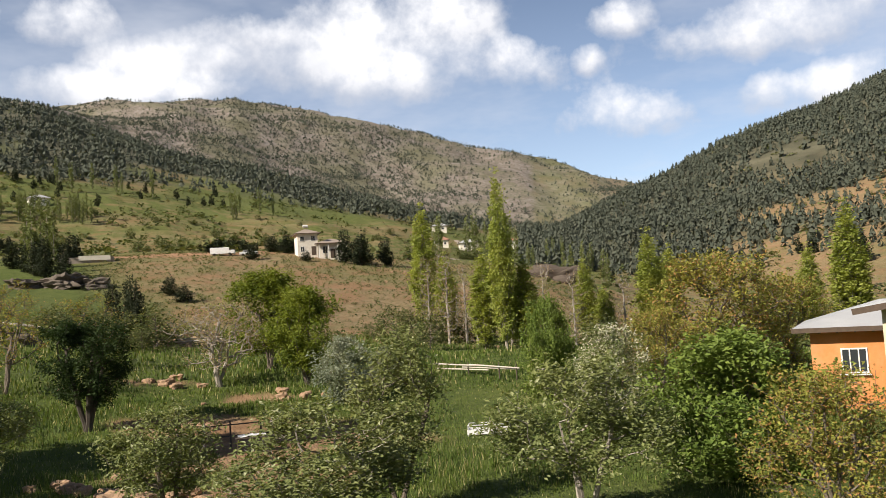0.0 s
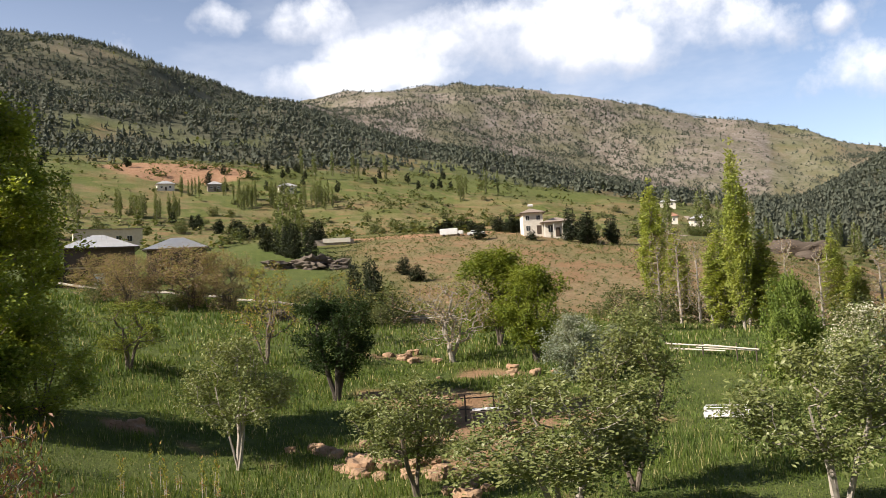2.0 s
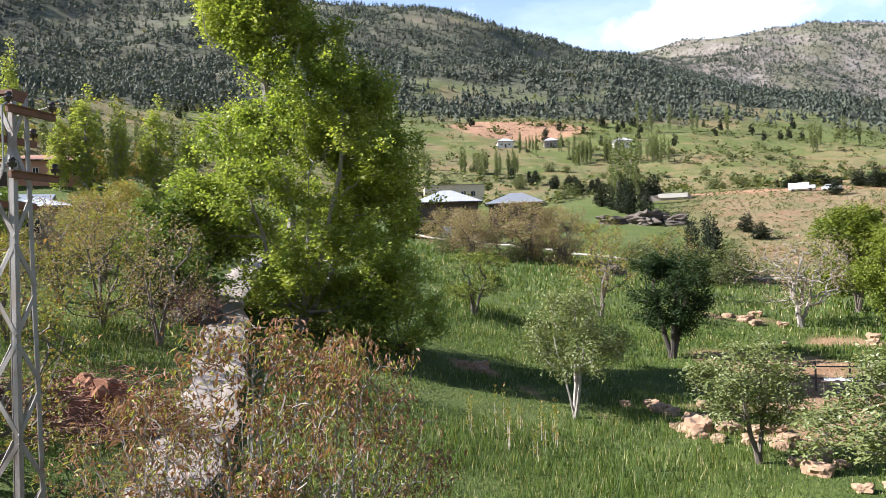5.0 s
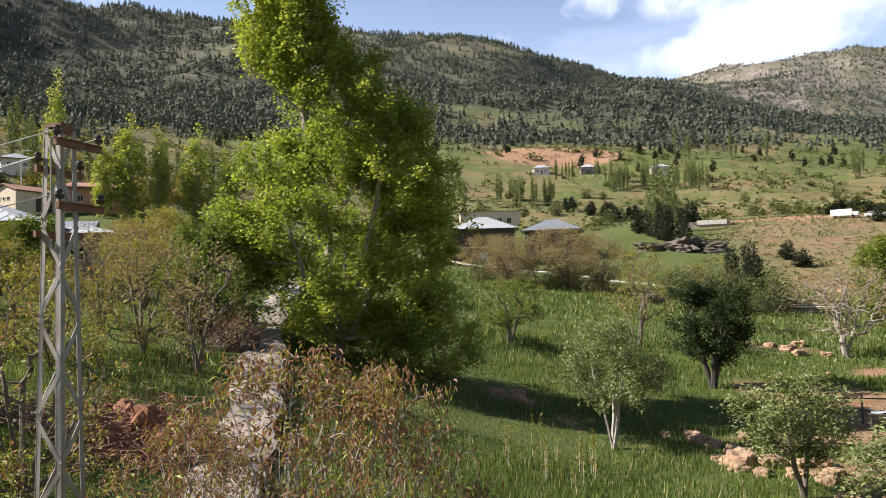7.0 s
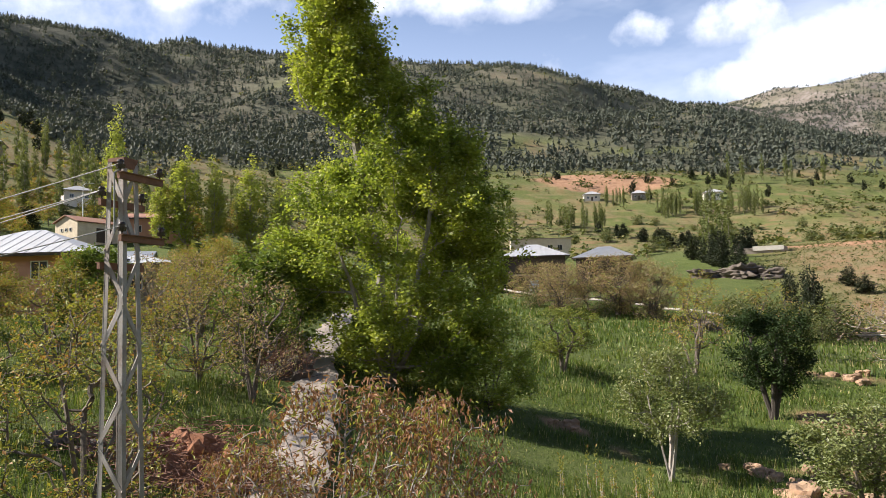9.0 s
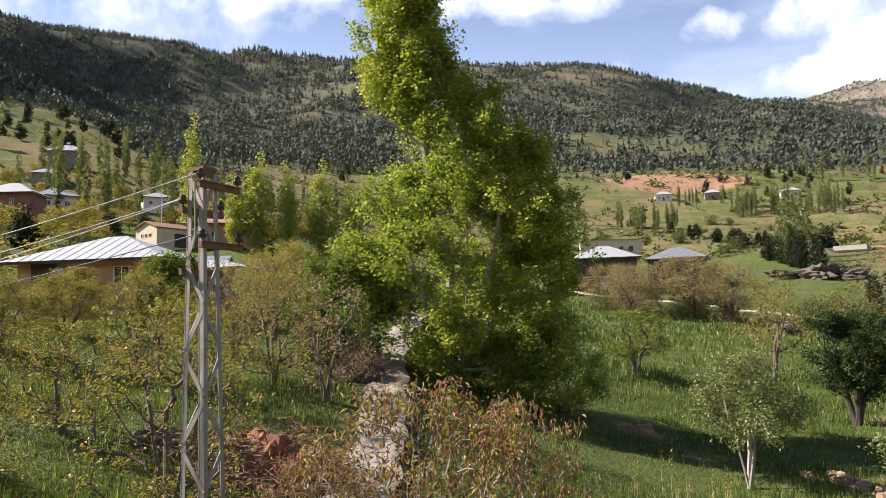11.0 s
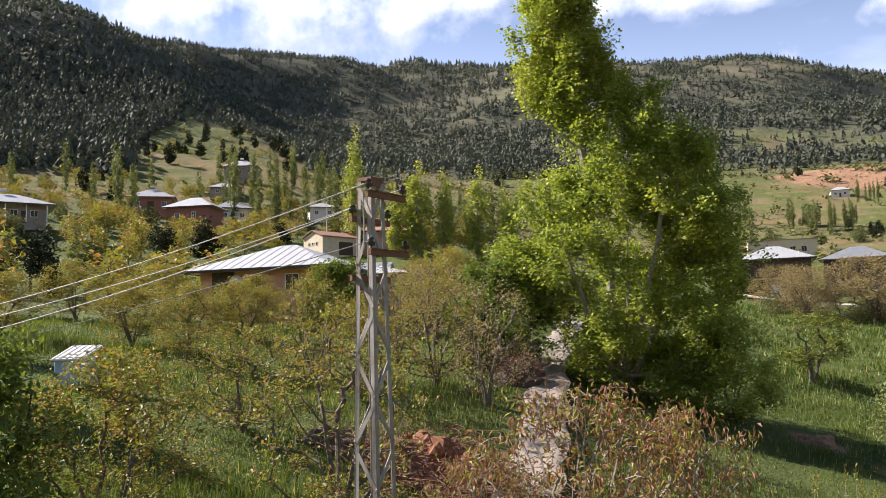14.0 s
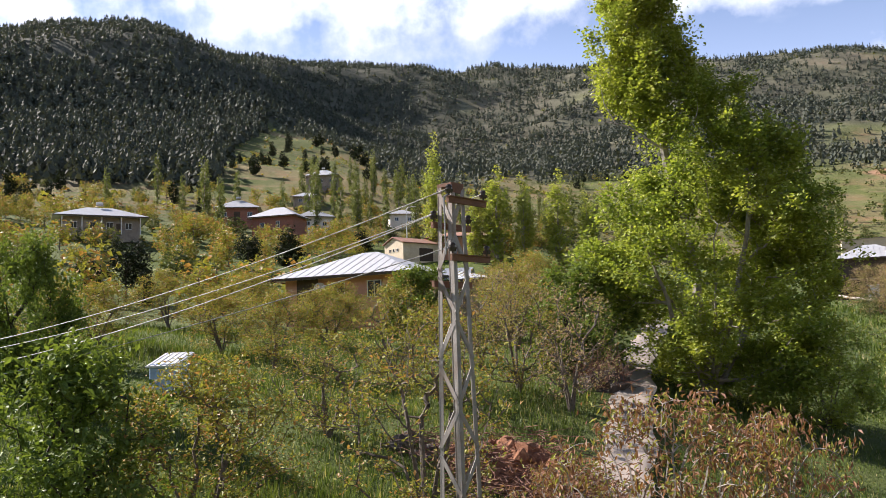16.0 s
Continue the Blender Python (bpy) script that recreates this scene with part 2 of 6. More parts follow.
def ground_material():
    """Meadow, dry stony slope, red earth and mountain scree in one sheet, by the masks dry, earth and high."""
    m, n, l, out = material("ground_cover")
    co = n.new("ShaderNodeTexCoord").outputs["Object"]

    def mask(name):
        a = n.new("ShaderNodeAttribute")
        a.attribute_name = name
        return a.outputs["Fac"]
    n1, n2, n3, n4 = noise_node(n, l, co, 0.035, 6, 0.65), noise_node(n, l, co, 0.4, 5, 0.65), noise_node(n, l, co, 6.0, 4, 0.7), noise_node(n, l, co, 0.008, 5, 0.6)
    grass = mix_node(n, l, ramp_node(n, l, n2, 0.35, 0.65), (0.062, 0.092, 0.019), (0.118, 0.146, 0.034))
    grass = mix_node(n, l, ramp_node(n, l, n1, 0.45, 0.7, 0, 0.6), grass, (0.14, 0.15, 0.06))
    grass = mix_node(n, l, ramp_node(n, l, n3, 0.45, 0.75, 0, 0.5), grass, (0.05, 0.075, 0.02))
    dry = mix_node(n, l, ramp_node(n, l, n2, 0.35, 0.65), (0.21, 0.155, 0.08), (0.29, 0.215, 0.125))
    dry = mix_node(n, l, ramp_node(n, l, n1, 0.42, 0.62, 0, 0.75), dry, (0.14, 0.145, 0.05))
    dry = mix_node(n, l, ramp_node(n, l, n3, 0.55, 0.72, 0, 0.7), dry, (0.36, 0.31, 0.26))
    n5, n6 = noise_node(n, l, co, 1.4, 5, 0.7), noise_node(n, l, co, 0.12, 4, 0.6)
    dry = mix_node(n, l, ramp_node(n, l, n5, 0.5, 0.66, 0, 0.75), dry, (0.10, 0.105, 0.045))
    dry = mix_node(n, l, ramp_node(n, l, n6, 0.48, 0.62, 0, 0.6), dry, (0.28, 0.155, 0.09))
    grass = mix_node(n, l, ramp_node(n, l, n5, 0.45, 0.7, 0, 0.45), grass, (0.05, 0.075, 0.024))
    earth = mix_node(n, l, ramp_node(n, l, n2, 0.35, 0.65), (0.28, 0.155, 0.09), (0.38, 0.235, 0.145))
    earth = mix_node(n, l, ramp_node(n, l, n3, 0.5, 0.7, 0, 0.5), earth, (0.30, 0.2, 0.12))
    high = mix_node(n, l, ramp_node(n, l, n1, 0.35, 0.65), (0.15, 0.126, 0.103), (0.26, 0.228, 0.205))
    high = mix_node(n, l, ramp_node(n, l, n4, 0.45, 0.6, 0, 0.6), high, (0.12, 0.125, 0.06))
    high = mix_node(n, l, ramp_node(n, l, noise_node(n, l, co, 0.16, 5, 0.75), 0.47, 0.62, 0, 0.7), high, (0.085, 0.08, 0.055))
    c = mix_node(n, l, mask("dry"), grass, dry)
    c = mix_node(n, l, mask("high"), c, high)
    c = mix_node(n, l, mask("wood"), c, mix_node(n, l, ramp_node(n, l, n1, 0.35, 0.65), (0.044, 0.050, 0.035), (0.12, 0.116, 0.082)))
    c = mix_node(n, l, mask("earth"), c, earth)
    bs = n.new("ShaderNodeBsdfPrincipled")
    l.new(c, bs.inputs["Base Color"])
    bs.inputs["Roughness"].default_value = 0.95
    bs.inputs["Specular IOR Level"].default_value = 0.15
    bp = n.new("ShaderNodeBump")
    bp.inputs["Strength"].default_value, bp.inputs["Distance"].default_value = 0.8, 0.25
    l.new(n3, bp.inputs["Height"])
    l.new(bp.outputs[0], bs.inputs["Normal"])
    l.new(bs.outputs[0], out.inputs[0])
    return m


M_GROUND = ground_material()
M_BARK = surface("grey_bark", (0.20, 0.165, 0.13), (0.10, 0.08, 0.062), 8, 0.9, bump=0.6)
M_BARK_PALE = surface("pale_bark", (0.42, 0.38, 0.33), (0.24, 0.21, 0.18), 6, 0.85, bump=0.5, stain=(0.12, 0.10, 0.08))
M_BARK_DARK = surface("dark_bark", (0.085, 0.07, 0.055), (0.045, 0.037, 0.03), 8, 0.9, bump=0.6)
M_APPLE = foliage("apple_leaf", (0.24, 0.27, 0.105), (0.11, 0.14, 0.048), (0.36, 0.38, 0.22), 0.06)
M_DARKLEAF = foliage("dark_leaf", (0.045, 0.078, 0.022), (0.018, 0.034, 0.011), thin=0.22, rough=0.75)
M_LIME = foliage("lime_leaf", (0.23, 0.275, 0.036), (0.09, 0.13, 0.02), thin=0.3)
M_SILVER = foliage("silver_leaf", (0.36, 0.39, 0.32), (0.17, 0.21, 0.15), thin=0.3)
M_POPLAR = foliage("poplar_leaf", (0.38, 0.42, 0.11), (0.20, 0.25, 0.06), thin=0.42)
M_BIGPOPLAR = foliage("bright_poplar_leaf", (0.36, 0.42, 0.075), (0.16, 0.225, 0.040), (0.50, 0.52, 0.26), 0.06, thin=0.40)
M_BRONZE = foliage("bronze_leaf", (0.33, 0.185, 0.11), (0.15, 0.085, 0.056), (0.29, 0.30, 0.07), 0.28, thin=0.27)
M_OLIVE = foliage("yellow_green_leaf", (0.31, 0.315, 0.065), (0.15, 0.16, 0.036), (0.36, 0.21, 0.08), 0.2, thin=0.27)
M_BUDS = foliage("sparse_bud", (0.40, 0.30, 0.22), (0.24, 0.17, 0.12), (0.28, 0.28, 0.10), 0.35, thin=0.3)
M_BLOSSOM = foliage("white_blossom", (0.68, 0.66, 0.62), (0.30, 0.33, 0.20), (0.16, 0.2, 0.07), 0.4, thin=0.3)
M_BRIGHT = foliage("bright_leaf", (0.20, 0.27, 0.055), (0.08, 0.13, 0.028), thin=0.27)
M_PINE = foliage("pine_needle", (0.080, 0.094, 0.070), (0.046, 0.056, 0.044), thin=0.1, rough=0.8)
M_DARKPINE = foliage("dark_juniper_needle", (0.042, 0.056, 0.028), (0.016, 0.023, 0.012), thin=0.08, rough=0.8)
M_GRASSBLADE = foliage("grass_blade", (0.122, 0.180, 0.034), (0.045, 0.077, 0.018), (0.34, 0.31, 0.15), 0.09, thin=0.3)
M_PEAR = foliage("pear_leaf", (0.25, 0.29, 0.06), (0.11, 0.14, 0.03), thin=0.27)
M_POPLARDARK = foliage("grey_poplar_leaf", (0.20, 0.235, 0.085), (0.09, 0.115, 0.042), thin=0.25)
M_SHRUB = foliage("shrub_leaf", (0.13, 0.155, 0.055), (0.055, 0.075, 0.028), (0.2, 0.19, 0.08), 0.15, thin=0.25)

# ---- mesh helpers ----


def link_mesh(name, verts, faces, mat, parent=None, label="", smooth=False):
    me = bpy.data.meshes.new(name)
    me.from_pydata([tuple(v) for v in verts] if not isinstance(verts, np.ndarray) else verts.tolist(), [], faces if isinstance(faces, list) else faces.tolist())
    me.materials.append(mat)
    if smooth:
        me.shade_smooth()
    ob = new(name, me)
    if parent:
        ob.parent = parent
    if label:
        tagged(ob, label)
    return ob


def part(name, bm, mat, parent, label=""):
    """One bmesh as one mesh object under a thing or a part."""
    me = bpy.data.meshes.new(name)
    bm.to_mesh(me)
    bm.free()
    me.materials.append(mat)
    ob = new(name, me)
    ob.parent = parent
    if label:
        tagged(ob, label)
    return ob


def thing(name, label, category, m=None, group="", kind=""):
    ob = new(name)
    ob.empty_display_size = 0.3
    if m is not None:
        ob.matrix_world = m
    return tagged(ob, label, category, group, kind)


def ground_z(x, y):
    return float(land(x, y)[0])


# ---- the ground, one sheet to the horizon ----


def vnoise(x, y, s, seed):
    """Smooth value noise, arrays, about -1 to 1."""
    rs = np.random.RandomState(seed)
    tab = rs.rand(256, 256) * 2 - 1
    u, v = x / s + 1000.3, y / s + 1000.7
    i, j = np.floor(u).astype(int), np.floor(v).astype(int)
    f, g = u - i, v - j
    f, g = f * f * (3 - 2 * f), g * g * (3 - 2 * g)
    i0, j0, i1, j1 = i % 256, j % 256, (i + 1) % 256, (j + 1) % 256
    return (tab[i0, j0] * (1 - f) + tab[i1, j0] * f) * (1 - g) + (tab[i0, j1] * (1 - f) + tab[i1, j1] * f) * g


def fbm(x, y, s, seed, octaves=4):
    return sum(vnoise(x, y, s / 2 ** k, seed + k) * 0.5 ** k for k in range(octaves))


def relief(x, y):
    """The land with its hummocks, gullies and field terraces."""
    x, y = np.asarray(x, float).ravel(), np.asarray(y, float).ravel()
    d, az = np.hypot(x, y), np.degrees(np.arctan2(-x, y))
    z = land(x, y)
    z = z + fbm(x, y, 9, 11) * 0.10 * np.clip(d / 20, 0, 1)
    far = np.clip((d - 90) / 300, 0, 1)
    z = z + fbm(x, y, 60, 21, 5) * 2.2 * far
    hill = np.clip((d - 550) / 700, 0, 1)
    ridge = np.abs(fbm(x, y, 330, 31, 5))
    z = z + (0.12 - ridge) * 34 * hill
    terr = np.clip((d - 210) / 40, 0, 1) * np.clip((560 - d) / 60, 0, 1) * np.clip((az - 4) / 5, 0, 1)
    step = 3.2
    saw = (z / step) % 1.0
    z = z + terr * step * 0.6 * (np.clip((saw - 0.72) / 0.28, 0, 1) - saw)
    return z


def right_bare(x, y, az, d):
    """Share of bare pinkish scree on the steep hill across the gully."""
    c = lambda v, lo, hi: np.clip((v - lo) / (hi - lo), 0, 1)
    return c(-az, 8, 13) * c(d, 260, 340) * c(-d, -700, -560) * c(fbm(x, y, 90, 51), -0.25, 0.2)


def wood_edge(az):
    """How far off the conifer wood begins, by bearing."""
    return np.interp(az, (52, 58, 68, 74, 77, 80, 83, 85.5, 88.5), (585, 530, 490, 430, 450, 560, 625, 625, 335))


def masks(x, y):
    d, az = np.hypot(x, y), np.degrees(np.arctan2(-x, y))
    wob = fbm(x, y, 40, 41) * 0.5
    s = lambda v, lo, hi: np.clip((v - lo) / (hi - lo), 0, 1)
    dry = s(d + wob * 14, 84, 98) * s(-(d + wob * 20), -232, -212) * s(-(az + wob * 4), -31, -27)      # stony slope below the white house
    dry = np.maximum(dry, s(-az + wob * 3, 1.5, 4) * s(d, 120, 160) * 0.85)                               # the hill across the gully
    dry = np.maximum(dry, (0.12 + 0.6 * s(fbm(x, y, 45, 47), 0.0, 0.6)) * s(d, 190, 250))
    zz = land(x, y) + fbm(x, y, 60, 21, 5) * 2.2 * np.clip((d - 90) / 300, 0, 1)
    riser = ((zz / 3.2) % 1.0 > 0.74) * s(d, 210, 250) * s(-d, -560, -500) * s(az, 4, 9)
    dry = np.maximum(dry, riser * 0.75)                                                                   # bare banks between the terraces
    high = s(d + wob * 160, 620, 900)
    high = high * np.where(az < 2, 0.6, np.where(d < 1430, 0.55, 1))
    earth = s(1 - ((az - 41) / 5.2) ** 2 - ((d - 545) / 38) ** 2 + wob * 0.4, 0.0, 0.25)                  # red clearing at the edge of the wood
    earth = np.maximum(earth, s(1 - ((az - 24) / 8) ** 2 - ((d - 213) / 9) ** 2 + wob * 0.5, 0.0, 0.4))  # graded yard by the white house
    earth = np.maximum(earth, right_bare(x, y, az, d) * 0.3)
    for ex, ey, ea, eb in ((-15.5, 35.0, 9, 13), (-20.0, 45.5, 7, 3.5), (-19.5, 54.3, 4.5, 2.2), (-28.5, 57.8, 5.0, 2.0), (-29.5, 29.8, 1.9, 1.1), (-25.5, 29.0, 1.3, 0.8), (-31.0, 36.0, 1.6, 0.7)):
        earth = np.maximum(earth, s(fbm(x, y, 5, 55) * 0.8 + 0.9 - ((x - ex) / ea) ** 2 - ((y - ey) / eb) ** 2, 0.4, 0.8) * 0.85)  # dug and trodden soil among the apple trees
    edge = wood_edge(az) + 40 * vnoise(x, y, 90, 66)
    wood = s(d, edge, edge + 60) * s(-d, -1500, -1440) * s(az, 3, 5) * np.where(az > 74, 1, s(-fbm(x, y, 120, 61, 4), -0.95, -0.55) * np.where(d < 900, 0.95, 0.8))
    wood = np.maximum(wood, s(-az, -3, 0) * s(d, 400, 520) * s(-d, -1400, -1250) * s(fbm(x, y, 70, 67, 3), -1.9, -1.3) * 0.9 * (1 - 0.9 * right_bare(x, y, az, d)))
    return dry, earth, high, wood


az_list = np.concatenate([np.arange(-180, -32, 4.0), np.arange(-32, 118, 0.42), np.arange(118, 180, 4.0)])
d_list = np.concatenate([np.exp(np.linspace(np.log(1.5), np.log(12), 8))[:-1], np.exp(np.linspace(np.log(12), np.log(150), 80))[:-1],
                         np.exp(np.linspace(np.log(150), np.log(700), 150))[:-1], np.exp(np.linspace(np.log(700), np.log(4600), 110))])
A, D = np.meshgrid(np.radians(az_list), d_list)
GX, GY = (-np.sin(A) * D), (np.cos(A) * D)
GZ = relief(GX, GY)
nr, nc = GX.shape
gv = np.concatenate([np.stack([GX.ravel(), GY.ravel(), GZ], 1), [[0, 0, ground_z(0.0, 0.1)]]])
idx = np.arange(nr * nc).reshape(nr, nc)
nxt = np.roll(idx, -1, axis=1)
quads = np.stack([idx[:-1], idx[1:], nxt[1:], nxt[:-1]], -1).reshape(-1, 4)
gf = quads.tolist() + [[nr * nc, int(idx[0, k]), int(nxt[0, k])] for k in range(nc)]
ground = link_mesh("ground", gv, gf, M_GROUND, smooth=True)
tagged(ground, "grassy valley floor rising through dry stony slopes to wooded mountains", "ground", kind="structure")
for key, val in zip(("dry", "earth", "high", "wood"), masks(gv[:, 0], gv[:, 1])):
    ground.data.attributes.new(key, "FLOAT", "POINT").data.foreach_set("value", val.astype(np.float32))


def rz(x, y):
    return float(relief([x], [y])[0])


# ---- growing trees ----


def tubes(segs, sides_of):
    """Tapered branch pieces from (p0, p1, r0, r1)."""
    vs, fs = [], []
    for p0, p1, r0, r1 in segs:
        ax = p1 - p0
        ln = np.linalg.norm(ax)
        if ln < 1e-5:
            continue
        ax = ax / ln
        u = np.cross(ax, (0.3, 0.9, 0.1) if abs(ax[2]) > 0.8 else (0, 0, 1.0))
        u /= np.linalg.norm(u)
        v = np.cross(ax, u)
        k = sides_of(r0)
        b = len(vs)
        for i in range(k):
            w = math.cos(2 * math.pi * i / k) * u + math.sin(2 * math.pi * i / k) * v
            vs.append(p0 + w * r0)
            vs.append(p1 + w * r1)
        for i in range(k):
            j = (i + 1) % k
            fs.append([b + 2 * i, b + 2 * j, b + 2 * j + 1, b + 2 * i + 1])
    return np.array(vs), fs


def leaves_mesh(pts, size, rs, droop=0.0, slim=0.5):
    """Folded four-cornered leaves at pts."""
    n = len(pts)
    th = rs.rand(n) * 2 * np.pi
    el = rs.randn(n) * 0.5 - droop
    ax = np.stack([np.cos(th) * np.cos(el), np.sin(th) * np.cos(el), np.sin(el)], 1)
    up = np.stack([rs.randn(n) * 0.5, rs.randn(n) * 0.5, np.ones(n)], 1)
    side = np.cross(ax, up)
    side /= np.linalg.norm(side, axis=1, keepdims=True) + 1e-9
    nor = np.cross(side, ax)
    s = size * (0.6 + 0.8 * rs.rand(n))[:, None]
    v = np.stack([pts, pts + ax * s * 0.5 + side * s * slim * 0.5 + nor * s * 0.12, pts + ax * s, pts + ax * s * 0.5 - side * s * slim * 0.5 + nor * s * 0.12], 1).reshape(-1, 3)
    return v, np.arange(4 * n).reshape(-1, 4)


def grow(name, seed, h, shape, stem, stems, targets, leaf_n, leaf, bark, leafmat, label, category="tree", trunk_r=0.1, clump=0.35, droop=0.0, slim=0.55, bare=0.0, lean=(0, 0), wiggle=0.12, twig=0.006, leaders=(), places=None):
    """A tree of height h. shape(u): crown radius at the share u of the crown's height; stem: height of the bare trunk; stems: how many
    leaders; targets: how many twigs fill the crown; leaf_n leaves each. Made at the origin as a thing with a trunk and a crown."""
    rs = np.random.RandomState(seed)
    nodes, par = [np.zeros(3)], [-1]
    tips = []
    for line in leaders:
        prev, p = 0, np.array(line)
        for i in range(1, len(p)):
            for f in np.linspace(0, 1, 7)[1:]:
                nodes.append(p[i - 1] * (1 - f) + p[i] * f + rs.randn(3) * wiggle * 0.4)
                par.append(prev)
                prev = len(nodes) - 1
    for s in range(0 if leaders else stems):
        a = 2 * math.pi * (s + rs.rand() * 0.6) / stems
        spread = 0 if stems == 1 else 0.28
        k, p = 0, np.zeros(3)
        top = stem + (h - stem) * (0.72 if stems == 1 else 0.45)
        prev = 0
        steps = max(5, int(top / 0.5))
        for i in range(1, steps + 1):
            f = i / steps
            q = np.array([math.cos(a) * spread * top * f + lean[0] * f * h, math.sin(a) * spread * top * f + lean[1] * f * h, top * f])
            q[:2] += rs.randn(2) * wiggle * 0.25 * min(1, f * 3)
            nodes.append(q)
            par.append(prev)
            prev = len(nodes) - 1
    # twig ends: gathered in clusters so that the crown has lobes and gaps
    cl = []
    if places:
        cl = places(rs, targets // 4)
    while len(cl) < max(8, targets // 4):
        u = rs.rand()
        R = shape(u)
        a, q = rs.rand() * 2 * math.pi, math.sqrt(rs.rand())
        if rs.rand() < 0.25 + R:
            cl.append((R * q * math.cos(a) + lean[0] * u * h, R * q * math.sin(a) + lean[1] * u * h, stem + u * (h - stem)))
    cl = np.array(cl)
    tg = cl[rs.randint(len(cl), size=targets)] + rs.randn(targets, 3) * clump
    tg[:, 2] = np.clip(tg[:, 2], stem * 0.85, h)
    tg = tg[np.argsort(np.linalg.norm(tg - np.array([0, 0, stem]), axis=1))]
    path = [0.0]
    for i in range(1, len(nodes)):
        path.append(path[par[i]] + np.linalg.norm(nodes[i] - nodes[par[i]]))
    tip_ids = []
    for t in tg:
        N = np.array(nodes)
        d = np.linalg.norm(N - t, axis=1)
        cost = d + 0.25 * np.array(path) + np.where(N[:, 2] < stem * 0.75, 3.0, 0) + np.clip(N[:, 2] - t[2], 0, None) * 0.8
        b = int(np.argmin(cost))
        k = max(2, int(d[b] / 0.45))
        prev = b
        for i in range(1, k + 1):
            f = i / k
            q = N[b] * (1 - f) + t * f
            q[2] -= math.sin(f * math.pi) * d[b] * 0.10 * (1 if droop <= 0 else -1)
            if i < k:
                q = q + rs.randn(3) * wiggle * 0.4 * min(1.0, d[b])
            nodes.append(q)
            par.append(prev)
            path.append(path[prev] + d[b] / k)
            prev = len(nodes) - 1
        tip_ids.append(prev)
    flow = np.zeros(len(nodes))
    flow[tip_ids] += 1
    for i in range(len(nodes) - 1, 0, -1):
        flow[par[i]] += max(flow[i], 0.3)
    r = twig * np.maximum(flow, 0.5) ** 0.42
    r = r * max(1.0, trunk_r / max(r[1:1 + 2].max(), 1e-6)) ** np.clip(np.log(np.maximum(flow, 1)) / np.log(max(flow.max(), 2)), 0, 1)
    segs = [(nodes[par[i]], nodes[i], min(r[par[i]], r[i] * 1.5), r[i]) for i in range(1, len(nodes))]
    tv, tf = tubes(segs, lambda q: 7 if q > 0.05 else (4 if q > 0.03 else 3))
    root = thing(name, label, category)
    link_mesh("trunk", tv, tf, bark, root)
    N = np.array(nodes)
    pts = []
    for ti in tip_ids:
        if rs.rand() < bare:
            continue
        p0, p1 = N[par[ti]], N[ti]
        k = rs.poisson(leaf_n)
        f = rs.rand(k)[:, None]
        pts.append(p0 * (1 - f) + p1 * f + rs.randn(k, 3) * clump * 0.55)
    lv, lf = leaves_mesh(np.concatenate(pts), leaf, rs, droop, slim)
    link_mesh("crown", lv, lf, leafmat, root)
    return root


def clump_tree(name, seed, h, shape, stem, clusters, per, leaf, spread, bark, leafmat, label, category="tree", trunk_r=0.1):
    """A tree for the middle distance: a trunk, limbs out to leaf clusters, and the clusters filling the crown evenly."""
    rs = np.random.RandomState(seed)
    us = (np.arange(clusters) + rs.rand(clusters)) / clusters
    us = np.interp(us, np.cumsum(w := np.array([shape(k / 40) ** 2 + 0.02 for k in range(41)])) / w.sum(), np.linspace(0, 1, 41))
    a, q = rs.rand(clusters) * 6.283, np.sqrt(rs.rand(clusters))
    R = np.array([shape(u) for u in us])
    c = np.stack([R * q * np.cos(a), R * q * np.sin(a), stem + us * (h - stem)], 1)
    segs = [(np.array([0, 0, h * 0.85 * k / 6]), np.array([0.04 * rs.randn(), 0.04 * rs.randn(), h * 0.85 * (k + 1) / 6]) * np.array([k < 5, k < 5, 1]), trunk_r * (1 - k / 7), trunk_r * (1 - (k + 1) / 7)) for k in range(6)]
    segs += [(np.array([0, 0, max(stem * 0.7, p[2] - 0.25 * h * r_)]), p, trunk_r * 0.35, 0.012) for p, r_ in list(zip(c, q))[::3]]
    root = thing(name, label, category)
    v, f = tubes(segs, lambda r: 6 if r > 0.06 else 3)
    link_mesh("trunk", v, f, bark, root)
    pts = (c[:, None] + rs.randn(clusters, per, 3) * spread).reshape(-1, 3)
    pts[:, 2] = np.clip(pts[:, 2], stem * 0.5, h * 1.02)
    v, f = leaves_mesh(pts, leaf, rs, 0.0, 0.7)
    link_mesh("crown", v, f, leafmat, root)
    return root


def stand(ob, rows, h0, w0, label="", seed=5, group="", sink=0.05):
    """Copies of a tree at rows of x, y, height, width; the first row takes the tree itself."""
    rs = np.random.RandomState(seed)
    made = []
    for i, (x, y, h, w) in enumerate(rows):
        m = pose(x, y, rz(x, y) - sink, 0, 0, rs.rand() * 360 * (len(rows) > 1)) @ Matrix.Diagonal((w / w0, w / w0, h / h0, 1))
        if i == 0:
            ob.matrix_world = m
            made.append(ob)
        else:
            me = ob.matrix_world.copy()
            ob.scale = (1, 1, 1)
            c = copy_thing(ob, m)
            ob.matrix_world = me
            c.matrix_world = m
            made.append(c)
    for c in made:
        tagged(c, label, "", group)
    return made


def oval(w, top=0.6, low=0.35):
    """Crown radius: widest at the share `low`, round above, drawn in below."""
    return lambda u: 0.5 * w * (math.sqrt(max(0.0, 1 - ((u - low) / (1 - low)) ** 2)) if u > low else 0.55 + 0.45 * u / low)


